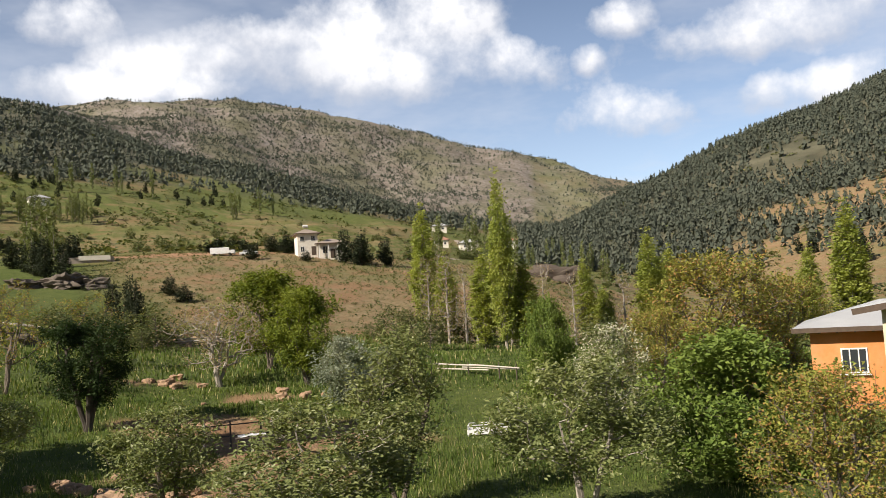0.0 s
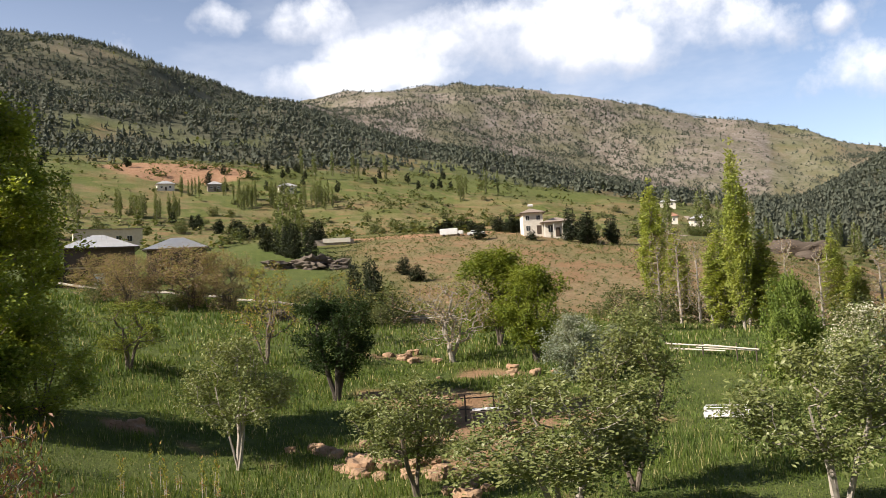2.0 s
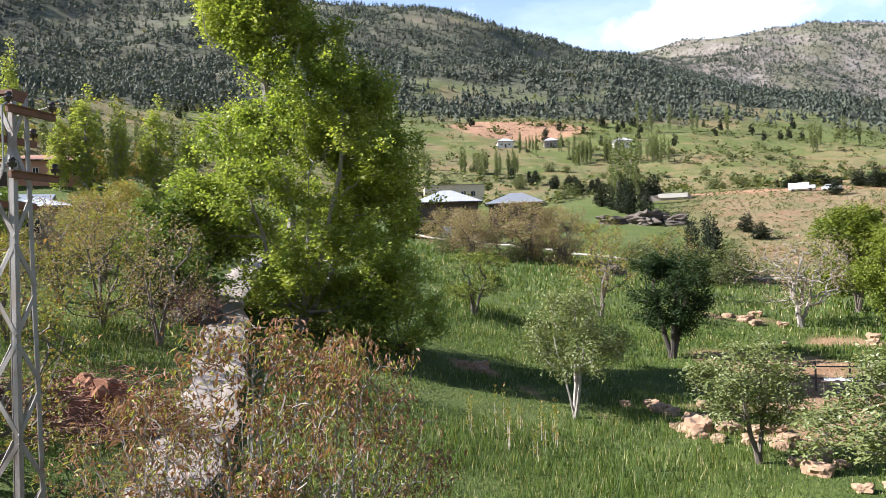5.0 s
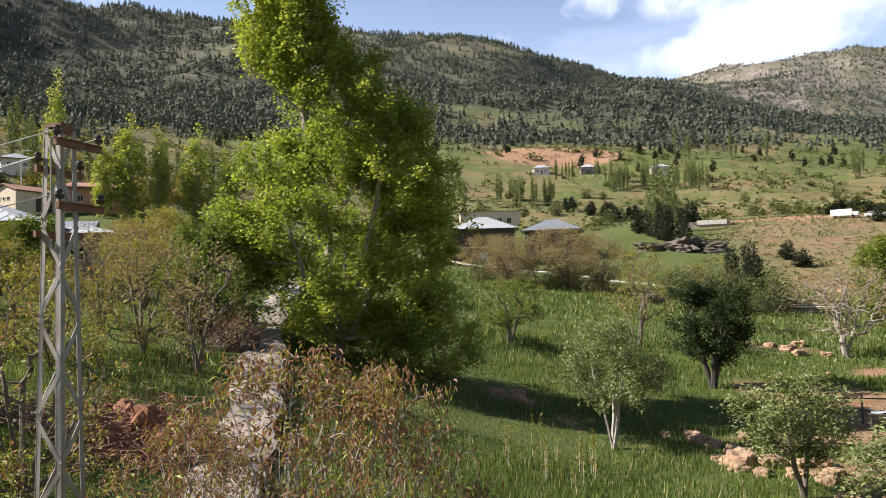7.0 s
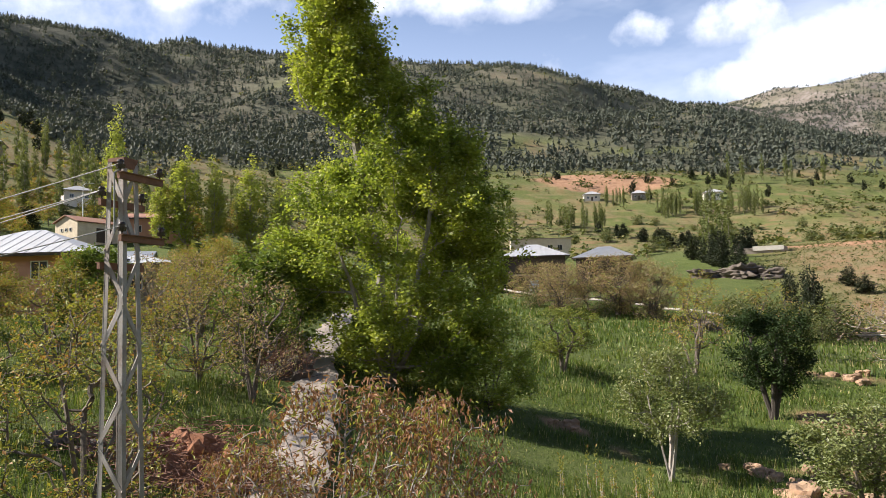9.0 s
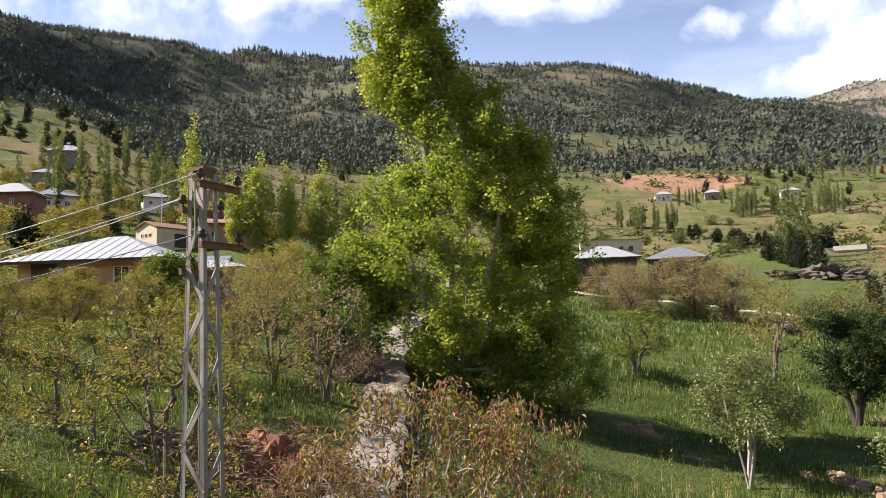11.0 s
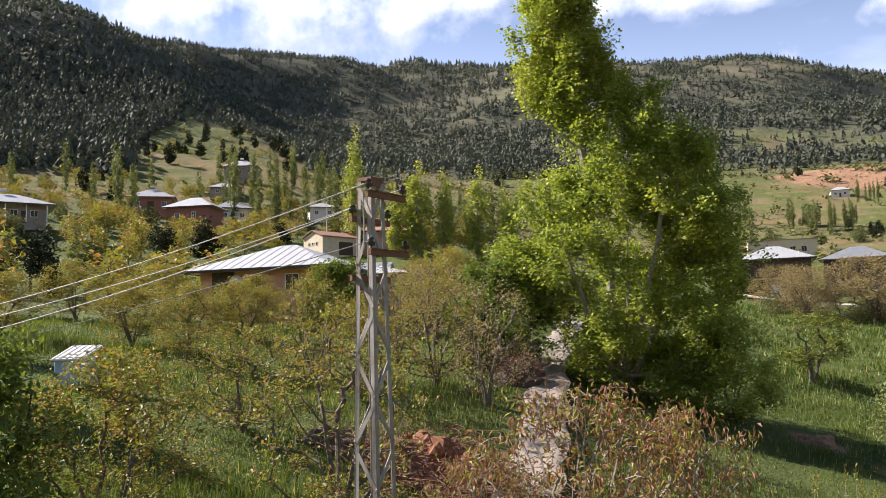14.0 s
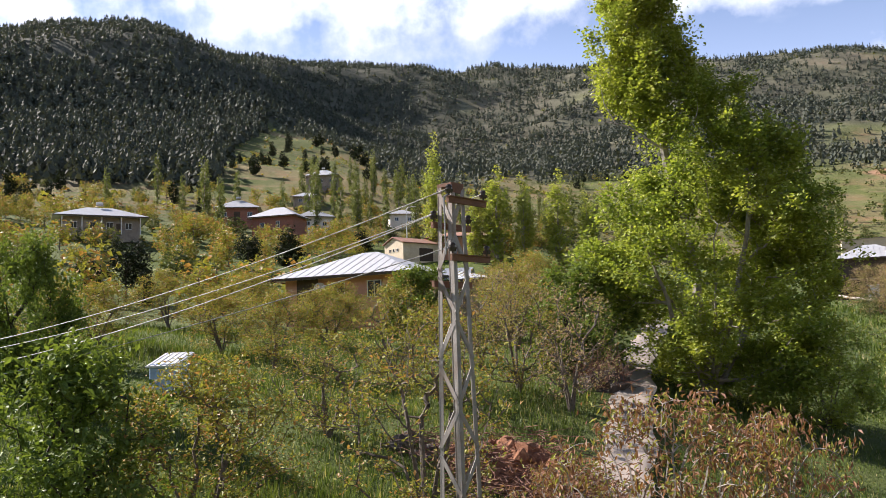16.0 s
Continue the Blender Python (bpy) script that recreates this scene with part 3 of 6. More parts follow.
def column(w):
    return lambda u: 0.5 * w * min(1.0, 0.5 + 1.5 * u) * (1 - u ** 2.4) ** 0.8

# ---- orchard and garden trees ----
apple = grow("apple_tree", 3, 4.2, oval(4.0, low=0.3), 1.7, 3, 300, 36, 0.115, M_BARK_PALE, M_APPLE, "apple tree with grey-green leaves and a pale forked trunk", trunk_r=0.09, clump=0.26)
stand(apple, [(-21.4, 27.0, 5.1, 4.4), (-6.6, 21.5, 4.0, 5.6), (0.1, 24.0, 4.6, 5.2)], 4.2, 4.0, group="apple trees in the meadow")
apple_b = grow("apple_tree", 8, 3.6, oval(3.4, low=0.3), 1.5, 2, 260, 32, 0.115, M_BARK, M_APPLE, "small apple tree with grey-green leaves beside the stones", trunk_r=0.07, clump=0.26)
stand(apple_b, [(-12.6, 24.9, 3.8, 3.8)], 3.6, 3.4, group="apple trees in the meadow")
apple_c = grow("apple_tree", 12, 5.6, oval(2.7, low=0.45), 1.7, 2, 290, 32, 0.12, M_BARK, M_APPLE, "tall slender apple tree with pale green leaves", trunk_r=0.08, clump=0.28)
stand(apple_c, [(-5.7, 26.4, 5.8, 3.0)], 5.6, 2.7, group="apple trees in the meadow")
dark_tree = grow("cherry_tree", 21, 6.1, lambda u: 0.5 * 6.0 * (0.35 + 0.65 * min(1, u * 1.6)) * (1 - max(0, u - 0.7) * 1.9), 1.9, 5, 360, 44, 0.17, M_BARK_DARK, M_DARKLEAF, "dark green vase-shaped cherry tree in the grass", trunk_r=0.28, clump=0.3)
stand(dark_tree, [(-26.7, 43.3, 6.1, 6.0)], 6.1, 6.0)
pink_tree = grow("walnut_tree", 33, 6.0, oval(7.2, low=0.5), 1.7, 3, 420, 9, 0.14, M_BARK_PALE, M_BUDS, "half-bare walnut tree with pale limbs and pinkish buds", trunk_r=0.15, clump=0.4, wiggle=0.3, twig=0.011)
stand(pink_tree, [(-25.4, 58.1, 6.0, 7.6)], 6.0, 7.2)
lime_tree = grow("mulberry_tree", 41, 7.0, oval(5.0), 1.5, 3, 360, 46, 0.21, M_BARK, M_LIME, "fresh yellow-green leafy tree at the meadow's edge", trunk_r=0.15, clump=0.42)
stand(lime_tree, [(-18.9, 58.6, 6.9, 4.8), (-24.3, 65.6, 7.8, 6.4)], 7.0, 5.0)
silver_tree = grow("oleaster_bush", 45, 3.9, oval(3.3, low=0.25), 0.3, 4, 260, 50, 0.14, M_BARK, M_SILVER, "silvery grey-green oleaster bush", "bush", trunk_r=0.06, clump=0.3)
stand(silver_tree, [(-14.3, 51.9, 4.1, 3.6), (-12.5, 56.1, 2.8, 2.6)], 3.9, 3.3)
blossom_tree = grow("blossoming_tree", 47, 4.6, oval(4.2), 0.6, 4, 280, 40, 0.14, M_BARK, M_BLOSSOM, "fruit tree in white blossom", trunk_r=0.08, clump=0.3)
stand(blossom_tree, [(2.0, 45.0, 4.7, 4.4)], 4.6, 4.2)
bright_bush = grow("hazel_bush", 51, 4.6, oval(6.0, low=0.3), 0.2, 6, 420, 50, 0.19, M_BARK, M_BRIGHT, "dense bright green hazel bush", "bush", trunk_r=0.07, clump=0.36)
stand(bright_bush, [(5.6, 30.5, 4.7, 6.4), (-1.4, 52.0, 5.8, 3.6)], 4.6, 6.0)
brown_tree = grow("young_walnut_tree", 57, 7.5, oval(9.0, low=0.4), 0.9, 5, 520, 24, 0.19, M_BARK, M_OLIVE, "walnut tree with thin olive and bronze spring leaves", trunk_r=0.16, clump=0.45, twig=0.01)
stand(brown_tree, [(9.1, 54.2, 8.0, 10.0), (4.9, 49.8, 5.2, 5.4), (14.2, 58.3, 6.2, 6.5), (6.5, 23.1, 4.2, 4.8)], 7.5, 9.0)
left_tree = grow("plum_tree", 61, 4.6, oval(4.6, low=0.45), 0.9, 4, 400, 24, 0.11, M_BARK, M_OLIVE, "garden tree with yellow-green and bronze spring leaves", trunk_r=0.08, clump=0.24, wiggle=0.16, twig=0.0055)
stand(left_tree, [(-18.0, -0.4, 4.0, 4.2), (-37.9, 2.9, 3.4, 4.0), (-44.7, -5.0, 3.2, 4.6), (-39.5, -6.4, 3.2, 4.2), (-43.0, 0.9, 3.2, 4.4), (-47.5, 6.8, 3.2, 5.0), (-48.7, 18.3, 4.4, 5.0),
                  (-56.2, 21.0, 4.6, 5.0), (-64.5, 27.2, 5.3, 5.0), (-57.5, 3.0, 4.0, 5.0), (-56.0, 8.5, 3.6, 5.0), (-54.0, 13.0, 4.2, 5.0), (-60.0, -2.0, 4.0, 5.0)], 4.6, 4.6, group="trees in the gardens by the track")
open_tree = grow("walnut_tree", 63, 5.0, lambda u: 0.5 * 5.4 * (0.55 + 0.45 * min(1, u * 2.2)) * (1 - max(0, u - 0.6) * 1.5), 0.7, 5, 430, 10, 0.11, M_BARK, M_OLIVE, "open walnut tree with bare brown limbs and bronze-tipped leaves", trunk_r=0.085, clump=0.18, wiggle=0.17, twig=0.0062)
stand(open_tree, [(-19.5, 4.6, 5.2, 5.2), (-26.8, 3.5, 3.2, 5.0), (-33.7, 12.7, 4.6, 5.2), (-31.5, 8.6, 4.0, 4.6), (-36.0, 8.0, 4.2, 5.0)], 5.0, 5.4, group="walnut trees by the track")
low_tree = grow("walnut_tree", 64, 5.2, oval(6.0, low=0.5), 0.8, 4, 440, 6, 0.12, M_BARK, M_BUDS, "half-bare walnut tree with reddish-brown twigs and buds", trunk_r=0.09, clump=0.25, wiggle=0.18, twig=0.007)
stand(low_tree, [(-30.6, 13.6, 5.2, 5.2), (-40.0, 13.2, 5.0, 6.0), (-44.5, 17.0, 5.0, 6.0)], 5.2, 6.0, group="walnut trees by the track")
orch_tree = grow("pear_tree", 67, 5.6, oval(5.6, low=0.5), 1.7, 3, 220, 26, 0.16, M_BARK, M_PEAR, "open-crowned pear tree with young green leaves", trunk_r=0.12, clump=0.26, wiggle=0.22, twig=0.009)
stand(orch_tree, [(-40.5, 40.8, 4.4, 5.6)], 5.6, 5.6)
thin_tree = grow("walnut_tree", 69, 7.0, oval(6.0, low=0.5), 2.0, 3, 260, 9, 0.15, M_BARK, M_OLIVE, "thin walnut tree with sparse olive leaves at the meadow's edge", trunk_r=0.1, clump=0.25, wiggle=0.2, twig=0.0075)
stand(thin_tree, [(-43.8, 60.9, 6.6, 6.4), (-36.6, 50.1, 6.6, 6.6), (-37.5, 62.0, 6.0, 6.0)], 7.0, 6.0, group="walnut trees in the meadow")
thicket = grow("bare_tree", 71, 8.0, oval(10.0, low=0.4), 0.6, 6, 480, 24, 0.19, M_BARK, M_BUDS, "bare brown spreading tree just coming into bud", trunk_r=0.15, clump=0.5, wiggle=0.3, twig=0.015)
stand(thicket, [(-65.2, 75.8, 7.0, 12.0), (-68.6, 69.7, 5.6, 7.5), (-60.8, 76.8, 6.6, 8.0), (-74.6, 72.2, 5.4, 9.0)], 8.0, 10.0)
green_tree = grow("juniper_bush", 77, 4.4, oval(4.4, low=0.3), 0.3, 6, 240, 56, 0.18, M_BARK_DARK, M_BRIGHT, "dense dark green garden bush", "bush", trunk_r=0.1, clump=0.33)
stand(green_tree, [(-16.8, -2.7, 4.2, 3.4), (-38.1, 17.7, 5.0, 5.4), (-53.2, 13.8, 4.6, 5.0), (-29.5, -5.6, 4.9, 3.0)], 4.4, 4.4)
stem_rs = np.random.RandomState(84)
fan = []
for i in range(30):
    a, q = i * 2.4, math.sqrt((i + 0.6) / 30)
    top, reach = 5.0 * (1 - 0.35 * q * q) * stem_rs.uniform(0.75, 1.0), 2.4 * q
    fan.append([np.array([math.cos(a) * reach * f ** 1.3 + 0.1 * stem_rs.randn() * f, math.sin(a) * reach * f ** 1.3 + 0.1 * stem_rs.randn() * f, top * f]) for f in (0.0, 0.3, 0.65, 1.0)])
front_bush = grow("walnut_sapling", 83, 5.2, lambda u: 0.5 * 5.4 * (0.4 + 0.6 * min(1.0, u * 1.8)) * (1 - max(0, u - 0.55) * 1.4), 0.25, 1, 640, 9, 0.135, M_BARK_PALE, M_BRONZE, "bushy walnut sapling with drooping bronze young leaves", "bush",
                  trunk_r=0.03, clump=0.2, droop=0.7, slim=0.38, twig=0.0052, wiggle=0.05, leaders=fan)
stand(front_bush, [(-13.3, 7.1, 5.0, 5.6), (-12.0, 8.3, 5.0, 4.0), (-14.9, 6.0, 3.4, 3.6)], 5.2, 5.4)
# the great poplar's crown across the track: height, reach on the track's side (-) and on the meadow's side (+)
POPLAR_CROWN = np.array([(0.6, -0.6, 4.6), (2.2, -3.2, 5.6), (3.6, -4.6, 5.9), (5.1, -5.5, 5.8), (6.5, -5.5, 6.2), (7.9, -4.9, 6.2), (9.3, -4.1, 6.0), (10.7, -2.7, 5.5), (12.1, -2.4, 4.5),
                         (13.5, -2.7, 3.2), (14.9, -3.9, 0.9), (16.4, -3.8, 0.5), (18.0, -4.0, -0.6), (20.0, -3.9, -0.5), (22.0, -3.3, -1.0), (23.2, -2.7, -1.9)])
ACROSS, ALONG = np.array([math.cos(radians(57)), math.sin(radians(57)), 0]), np.array([-math.sin(radians(57)), math.cos(radians(57)), 0])


def poplar_places(rs, n):
    """Leaf clusters, most of them near the crown's outside, drawn together into lobes."""
    out = []
    lobes = []
    while len(lobes) < 64:
        z = rs.uniform(1.0, 22.8)
        lo, hi = np.interp(z, POPLAR_CROWN[:, 0], POPLAR_CROWN[:, 1]), np.interp(z, POPLAR_CROWN[:, 0], POPLAR_CROWN[:, 2])
        if rs.rand() < (hi - lo) / 9:
            a, q = rs.rand() * 2 * math.pi, 0.72 + 0.2 * rs.rand()
            c, w = (lo + hi) / 2, (hi - lo) / 2
            lobes.append((ACROSS * (c + w * q * math.cos(a)) + ALONG * w * 0.8 * q * math.sin(a) + np.array([0, 0, z]), 0.45 + 0.16 * w))
    while len(out) < n:
        if rs.rand() < 0.5:
            p, r = lobes[rs.randint(len(lobes))]
            out.append(p + rs.randn(3) * r * 0.62 * np.array([1, 1, 0.85]))
        else:
            z = rs.uniform(0.8, 22.8)
            lo, hi = np.interp(z, POPLAR_CROWN[:, 0], POPLAR_CROWN[:, 1]), np.interp(z, POPLAR_CROWN[:, 0], POPLAR_CROWN[:, 2])
            a, q = rs.rand() * 2 * math.pi, math.sqrt(rs.uniform(0.2, 0.95))
            out.append(ACROSS * ((lo + hi) / 2 + (hi - lo) / 2 * q * math.cos(a)) + ALONG * (hi - lo) * 0.4 * q * math.sin(a) + np.array([0, 0, z]))
    return out


def poplar_line(*pts):
    return [ACROSS * l + ALONG * b + np.array([0, 0, z]) for l, b, z in pts]


big_poplar = grow("poplar_tree", 91, 23.2, None, 0.8, 1, 2500, 72, 0.165, M_BARK_PALE, M_BIGPOPLAR, "tall bright green poplar tree beside the track", trunk_r=0.25, clump=0.40, twig=0.008, slim=0.8, wiggle=0.14,
                  leaders=(poplar_line((0, 0, 0), (-0.2, 0, 4), (-0.8, 0.2, 9), (-1.7, 0.1, 14), (-2.3, 0, 18), (-2.4, 0, 22)), poplar_line((0, 0, 0), (1.2, -0.4, 4), (2.3, -0.6, 8.5), (2.4, -0.3, 13)), poplar_line((0, 0, 0), (-1.4, -0.8, 4), (-2.8, -1.4, 8)),
                           poplar_line((0, 0, 0), (2.0, 0.8, 3.5), (3.9, 1.4, 7.5)), poplar_line((0, 0, 0), (0.4, -2.0, 4), (0.6, -3.0, 8))), places=poplar_places)
stand(big_poplar, [(-35.0, 22.9, 23.2, 11.0)], 23.2, 11.0)
dead = thing("dead_branch", "bare grey dead branch sticking out of the great poplar", "branch", pose(-35.0, 22.9, rz(-35.0, 22.9)))
dl = poplar_line((-1.6, -1.6, 12.0), (-2.9, -2.0, 13.0), (-3.5, -2.1, 13.2), (-4.0, -2.2, 14.2), (-4.1, -2.2, 15.0), (-3.9, -2.1, 13.3), (-4.4, -2.2, 13.6))
v, f = tubes([(dl[0], dl[1], 0.06, 0.045), (dl[1], dl[2], 0.045, 0.035), (dl[2], dl[3], 0.035, 0.025), (dl[3], dl[4], 0.025, 0.012), (dl[2], dl[5], 0.03, 0.025), (dl[5], dl[6], 0.025, 0.01)], lambda r: 6)
link_mesh("limb", v, f, M_BARK_PALE, dead)

sucker = grow("poplar_thicket", 93, 6.0, oval(6.0, low=0.3), 0.2, 6, 260, 52, 0.17, M_BARK, M_BIGPOPLAR, "leafy poplar suckers round the big tree's foot", "bush", trunk_r=0.05, clump=0.42)
stand(sucker, [(-32.4, 27.2, 5.0, 5.4), (-33.6, 25.0, 3.6, 4.6)], 6.0, 6.0)

# ---- columnar poplars ----
poplar = clump_tree("columnar_poplar_tree", 95, 16.0, column(3.0), 1.3, 420, 30, 0.25, 0.2, M_BARK_PALE, M_POPLAR, "slim columnar poplar tree with fresh green leaves", trunk_r=0.17)
stand(poplar, [(-5.9, 78.4, 17.4, 2.9), (-18.1, 106.5, 17.6, 4.2), (9.2, 94.6, 13.0, 3.8), (11.9, 99.3, 11.4, 3.2), (22.6, 71.5, 12.6, 3.8), (22.3, 82.0, 9.6, 3.0), (-8.4, 84.6, 10.4, 3.6),
               (-4.2, 79.9, 9.2, 3.6), (2.3, 110.0, 10.6, 3.4), (3.8, 89.9, 6.5, 2.8), (-14.2, 99.0, 10.8, 3.6)], 16.0, 3.4, group="columnar poplars")

bare_poplar = grow("bare_poplar_tree", 97, 11.0, column(2.6), 0.8, 1, 220, 5, 0.2, M_BARK_PALE, M_BUDS, "thin grey poplar tree still almost bare", trunk_r=0.1, clump=0.35, wiggle=0.1, twig=0.016)
stand(bare_poplar, [(-13.2, 92.0, 11.0, 2.8), (-11.6, 95.0, 9.6, 2.4), (-15.6, 94.0, 10.0, 2.4), (-9.8, 90.0, 8.6, 2.2), (-2.4, 86.0, 9.0, 2.4), (0.6, 90.0, 8.2, 2.4), (6.0, 92.0, 8.0, 2.6), (-6.6, 96.0, 9.0, 2.6)], 11.0, 2.6, group="bare poplars")

# ---- woods on the mountains ----


def conifers(name, n, az0, az1, d0, d1, keep, hmin, hmax, seed, label, k=11, stout=1.0):
    """Many small firs joined into one wood: k drooping boughs each round a pointed stem. keep(az, d, x, y): share that grows."""
    rs = np.random.RandomState(seed)
    az = az0 + (az1 - az0) * rs.rand(n)
    d = np.sqrt(d0 * d0 + (d1 * d1 - d0 * d0) * rs.rand(n))
    x, y = -np.sin(np.radians(az)) * d, np.cos(np.radians(az)) * d
    ok = rs.rand(n) < keep(az, d, x, y)
    x, y = x[ok], y[ok]
    z = relief(x, y)
    n = len(x)
    h = (hmin + (hmax - hmin) * rs.rand(n) ** 1.4) * np.clip(np.hypot(x, y) / 650, 0.85, 1)
    w = h * (0.24 + 0.12 * rs.rand(n)) * stout
    # boughs: ragged tufts set round the stem, wide below, small at the top
    u = (np.arange(k)[None] + rs.rand(n, k)) / k
    a = rs.rand(n)[:, None] * 6.28 + np.arange(k)[None] * 2.4 + rs.randn(n, k) * 0.5
    prof = (1 - u) ** 0.72 * np.minimum(1, 0.45 + 4 * u) + 0.05
    r = w[:, None] * prof * (0.35 + 0.5 * rs.rand(n, k))
    c = np.stack([x[:, None] + np.cos(a) * r, y[:, None] + np.sin(a) * r, z[:, None] + h[:, None] * (0.06 + 0.94 * u) - 0.1 * r], -1).reshape(-1, 3)
    ca, sa = np.cos(a).ravel(), np.sin(a).ravel()
    up = np.stack([-0.45 * ca, -0.45 * sa, np.ones(n * k)], 1) + rs.randn(n * k, 3) * 0.22
    side = np.stack([-sa, ca, rs.randn(n * k) * 0.25], 1)
    tall, broad = (h[:, None] * (0.10 + 0.12 * prof)).ravel()[:, None], (w[:, None] * (0.12 + 0.62 * prof)).ravel()[:, None]
    v = np.stack([c + up * tall, c + side * broad - up * tall * 0.35, c - up * tall * (0.4 + 0.5 * rs.rand(n * k, 1)), c - side * broad - up * tall * 0.35], 1).reshape(-1, 3)
    ob = link_mesh(name, v, np.arange(len(v)).reshape(-1, 4), M_PINE)
    return tagged(ob, label, "wood", kind="stuff")


def wood_keep(az, d, x, y):
    g = fbm(x, y, 120, 61, 4)
    edge = wood_edge(az) + 40 * vnoise(x, y, 90, 66)
    low = np.clip((d - edge) / 30, 0, 1)
    thick = np.where(d < 1000, 1.0, 0.8)
    thick = np.where(az > 76, 0.95, thick)
    clear = np.clip((np.where(az > 74, 1.05, 0.85) - g) / 0.3, 0.12, 1)
    clear2 = np.where((az > 74) | (d < 900), 1, np.clip((0.6 - fbm(x, y, 45, 63, 3)) / 0.5, 0.35, 1))
    return low * thick * clear * clear2


conifers("left_wood", 52000, 4, 116, 330, 1520, wood_keep, 4.5, 11, 71, "dark conifer wood covering the mountainside", 9, 1.05)
conifers("near_left_wood", 6500, 85, 118, 320, 760, lambda az, d, x, y: np.clip((d - 335 - 30 * vnoise(x, y, 50, 69) - 220 * np.clip((88.5 - az) / 3, 0, 1)) / 25, 0, 1) * np.clip((820 - d) / 300, 0.3, 1), 5, 12, 74, "dense dark conifer wood above the village", 18, 1.05)
conifers("far_scrub", 42000, -6, 40, 1450, 2700, lambda az, d, x, y: np.clip(0.35 + 0.6 * fbm(x, y, 260, 65, 4) + (2100 - d) / 1100, 0.06, 0.95), 3.5, 8, 72, "scattered dark junipers on the far bare mountain", 6, 2.0)
conifers("right_wood", 21000, -32, 3, 330, 1080, lambda az, d, x, y: (1 - 0.85 * right_bare(x, y, az, d)) * np.clip(0.85 + 0.7 * fbm(x, y, 70, 67, 3), 0.08, 1) * np.clip((d - 340 + 40 * vnoise(x, y, 60, 68)) / 120, 0, 1), 5, 11, 73, "conifer wood on the steep hill across the valley")

# ---- building materials ----
M_PLASTER = surface("cream_plaster", (0.74, 0.64, 0.48), (0.60, 0.50, 0.36), 1.5, 0.9, stain=(0.42, 0.34, 0.25), amount=0.4)
M_WHITEWALL = surface("white_plaster", (0.78, 0.74, 0.66), (0.66, 0.61, 0.53), 1.5, 0.9, stain=(0.45, 0.40, 0.33), amount=0.35)
M_ORANGE = surface("orange_plaster", (0.62, 0.26, 0.085), (0.52, 0.20, 0.06), 1.2, 0.9, stain=(0.66, 0.40, 0.24), amount=0.3)
M_SALMON = surface("salmon_plaster", (0.66, 0.36, 0.24), (0.55, 0.28, 0.18), 1.5, 0.9, stain=(0.4, 0.26, 0.2), amount=0.4)
M_BRICKRED = surface("red_brick_wall", (0.36, 0.16, 0.11), (0.25, 0.105, 0.075), 3.0, 0.9, stain=(0.2, 0.14, 0.11), amount=0.5)
M_GREYWALL = surface("grey_weathered_wall", (0.38, 0.33, 0.27), (0.24, 0.20, 0.165), 2.0, 0.9, stain=(0.14, 0.11, 0.09), amount=0.6)
M_TIN = surface("grey_tin_roof", (0.50, 0.52, 0.55), (0.38, 0.40, 0.43), 0.8, 0.42, 0.6, bump=0.1, stain=(0.34, 0.28, 0.23), amount=0.35)
M_TINPALE = surface("pale_tin_roof", (0.62, 0.63, 0.64), (0.50, 0.51, 0.53), 0.8, 0.5, 0.3, bump=0.1, stain=(0.42, 0.37, 0.32), amount=0.3)
M_TINBROWN = surface("brownish_roof", (0.40, 0.33, 0.28), (0.30, 0.24, 0.20), 1.0, 0.6, 0.1, bump=0.2, stain=(0.2, 0.16, 0.14), amount=0.4)
M_TILEROOF = surface("red_tile_roof", (0.42, 0.22, 0.15), (0.32, 0.16, 0.11), 2.0, 0.8, stain=(0.28, 0.2, 0.16), amount=0.4)
M_EAVES = surface("dark_eaves_wood", (0.11, 0.075, 0.05), (0.06, 0.042, 0.03), 4, 0.8)
M_FRAME = surface("white_window_frame", (0.80, 0.79, 0.76), (0.70, 0.69, 0.66), 4, 0.45, bump=0.05)
M_METALWHITE = surface("white_painted_metal", (0.80, 0.80, 0.80), (0.66, 0.66, 0.66), 5, 0.4, bump=0.05, stain=(0.45, 0.36, 0.28), amount=0.35)
M_BLUE = surface("pale_blue_sheet", (0.42, 0.56, 0.78), (0.32, 0.45, 0.68), 3, 0.45, bump=0.05)
M_STEEL = surface("weathered_steel", (0.40, 0.37, 0.34), (0.26, 0.235, 0.21), 3, 0.6, 0.25, bump=0.2, stain=(0.20, 0.10, 0.055), amount=0.75)
M_RUST = surface("rusty_steel", (0.26, 0.13, 0.075), (0.15, 0.075, 0.045), 6, 0.8, 0.2, bump=0.3)
M_INSUL = surface("dark_glazed_insulator", (0.06, 0.045, 0.04), (0.03, 0.022, 0.02), 8, 0.25, bump=0.05)
M_WIRE = surface("aluminium_wire", (0.42, 0.41, 0.40), (0.30, 0.29, 0.28), 8, 0.7, 0.1, bump=0.05)
M_STONE = surface("buff_fieldstone", (0.40, 0.28, 0.18), (0.28, 0.175, 0.105), 2.0, 0.92, bump=0.8, fine=14, stain=(0.30, 0.15, 0.08), amount=0.5)
M_ROCK = surface("grey_rock", (0.165, 0.135, 0.11), (0.075, 0.06, 0.048), 0.8, 0.92, bump=0.9, fine=7, stain=(0.09, 0.075, 0.06), amount=0.6)
M_REDSOIL = surface("red_clay", (0.33, 0.145, 0.065), (0.18, 0.075, 0.038), 2.5, 0.95, bump=0.9, fine=12, stain=(0.12, 0.07, 0.045), amount=0.5)
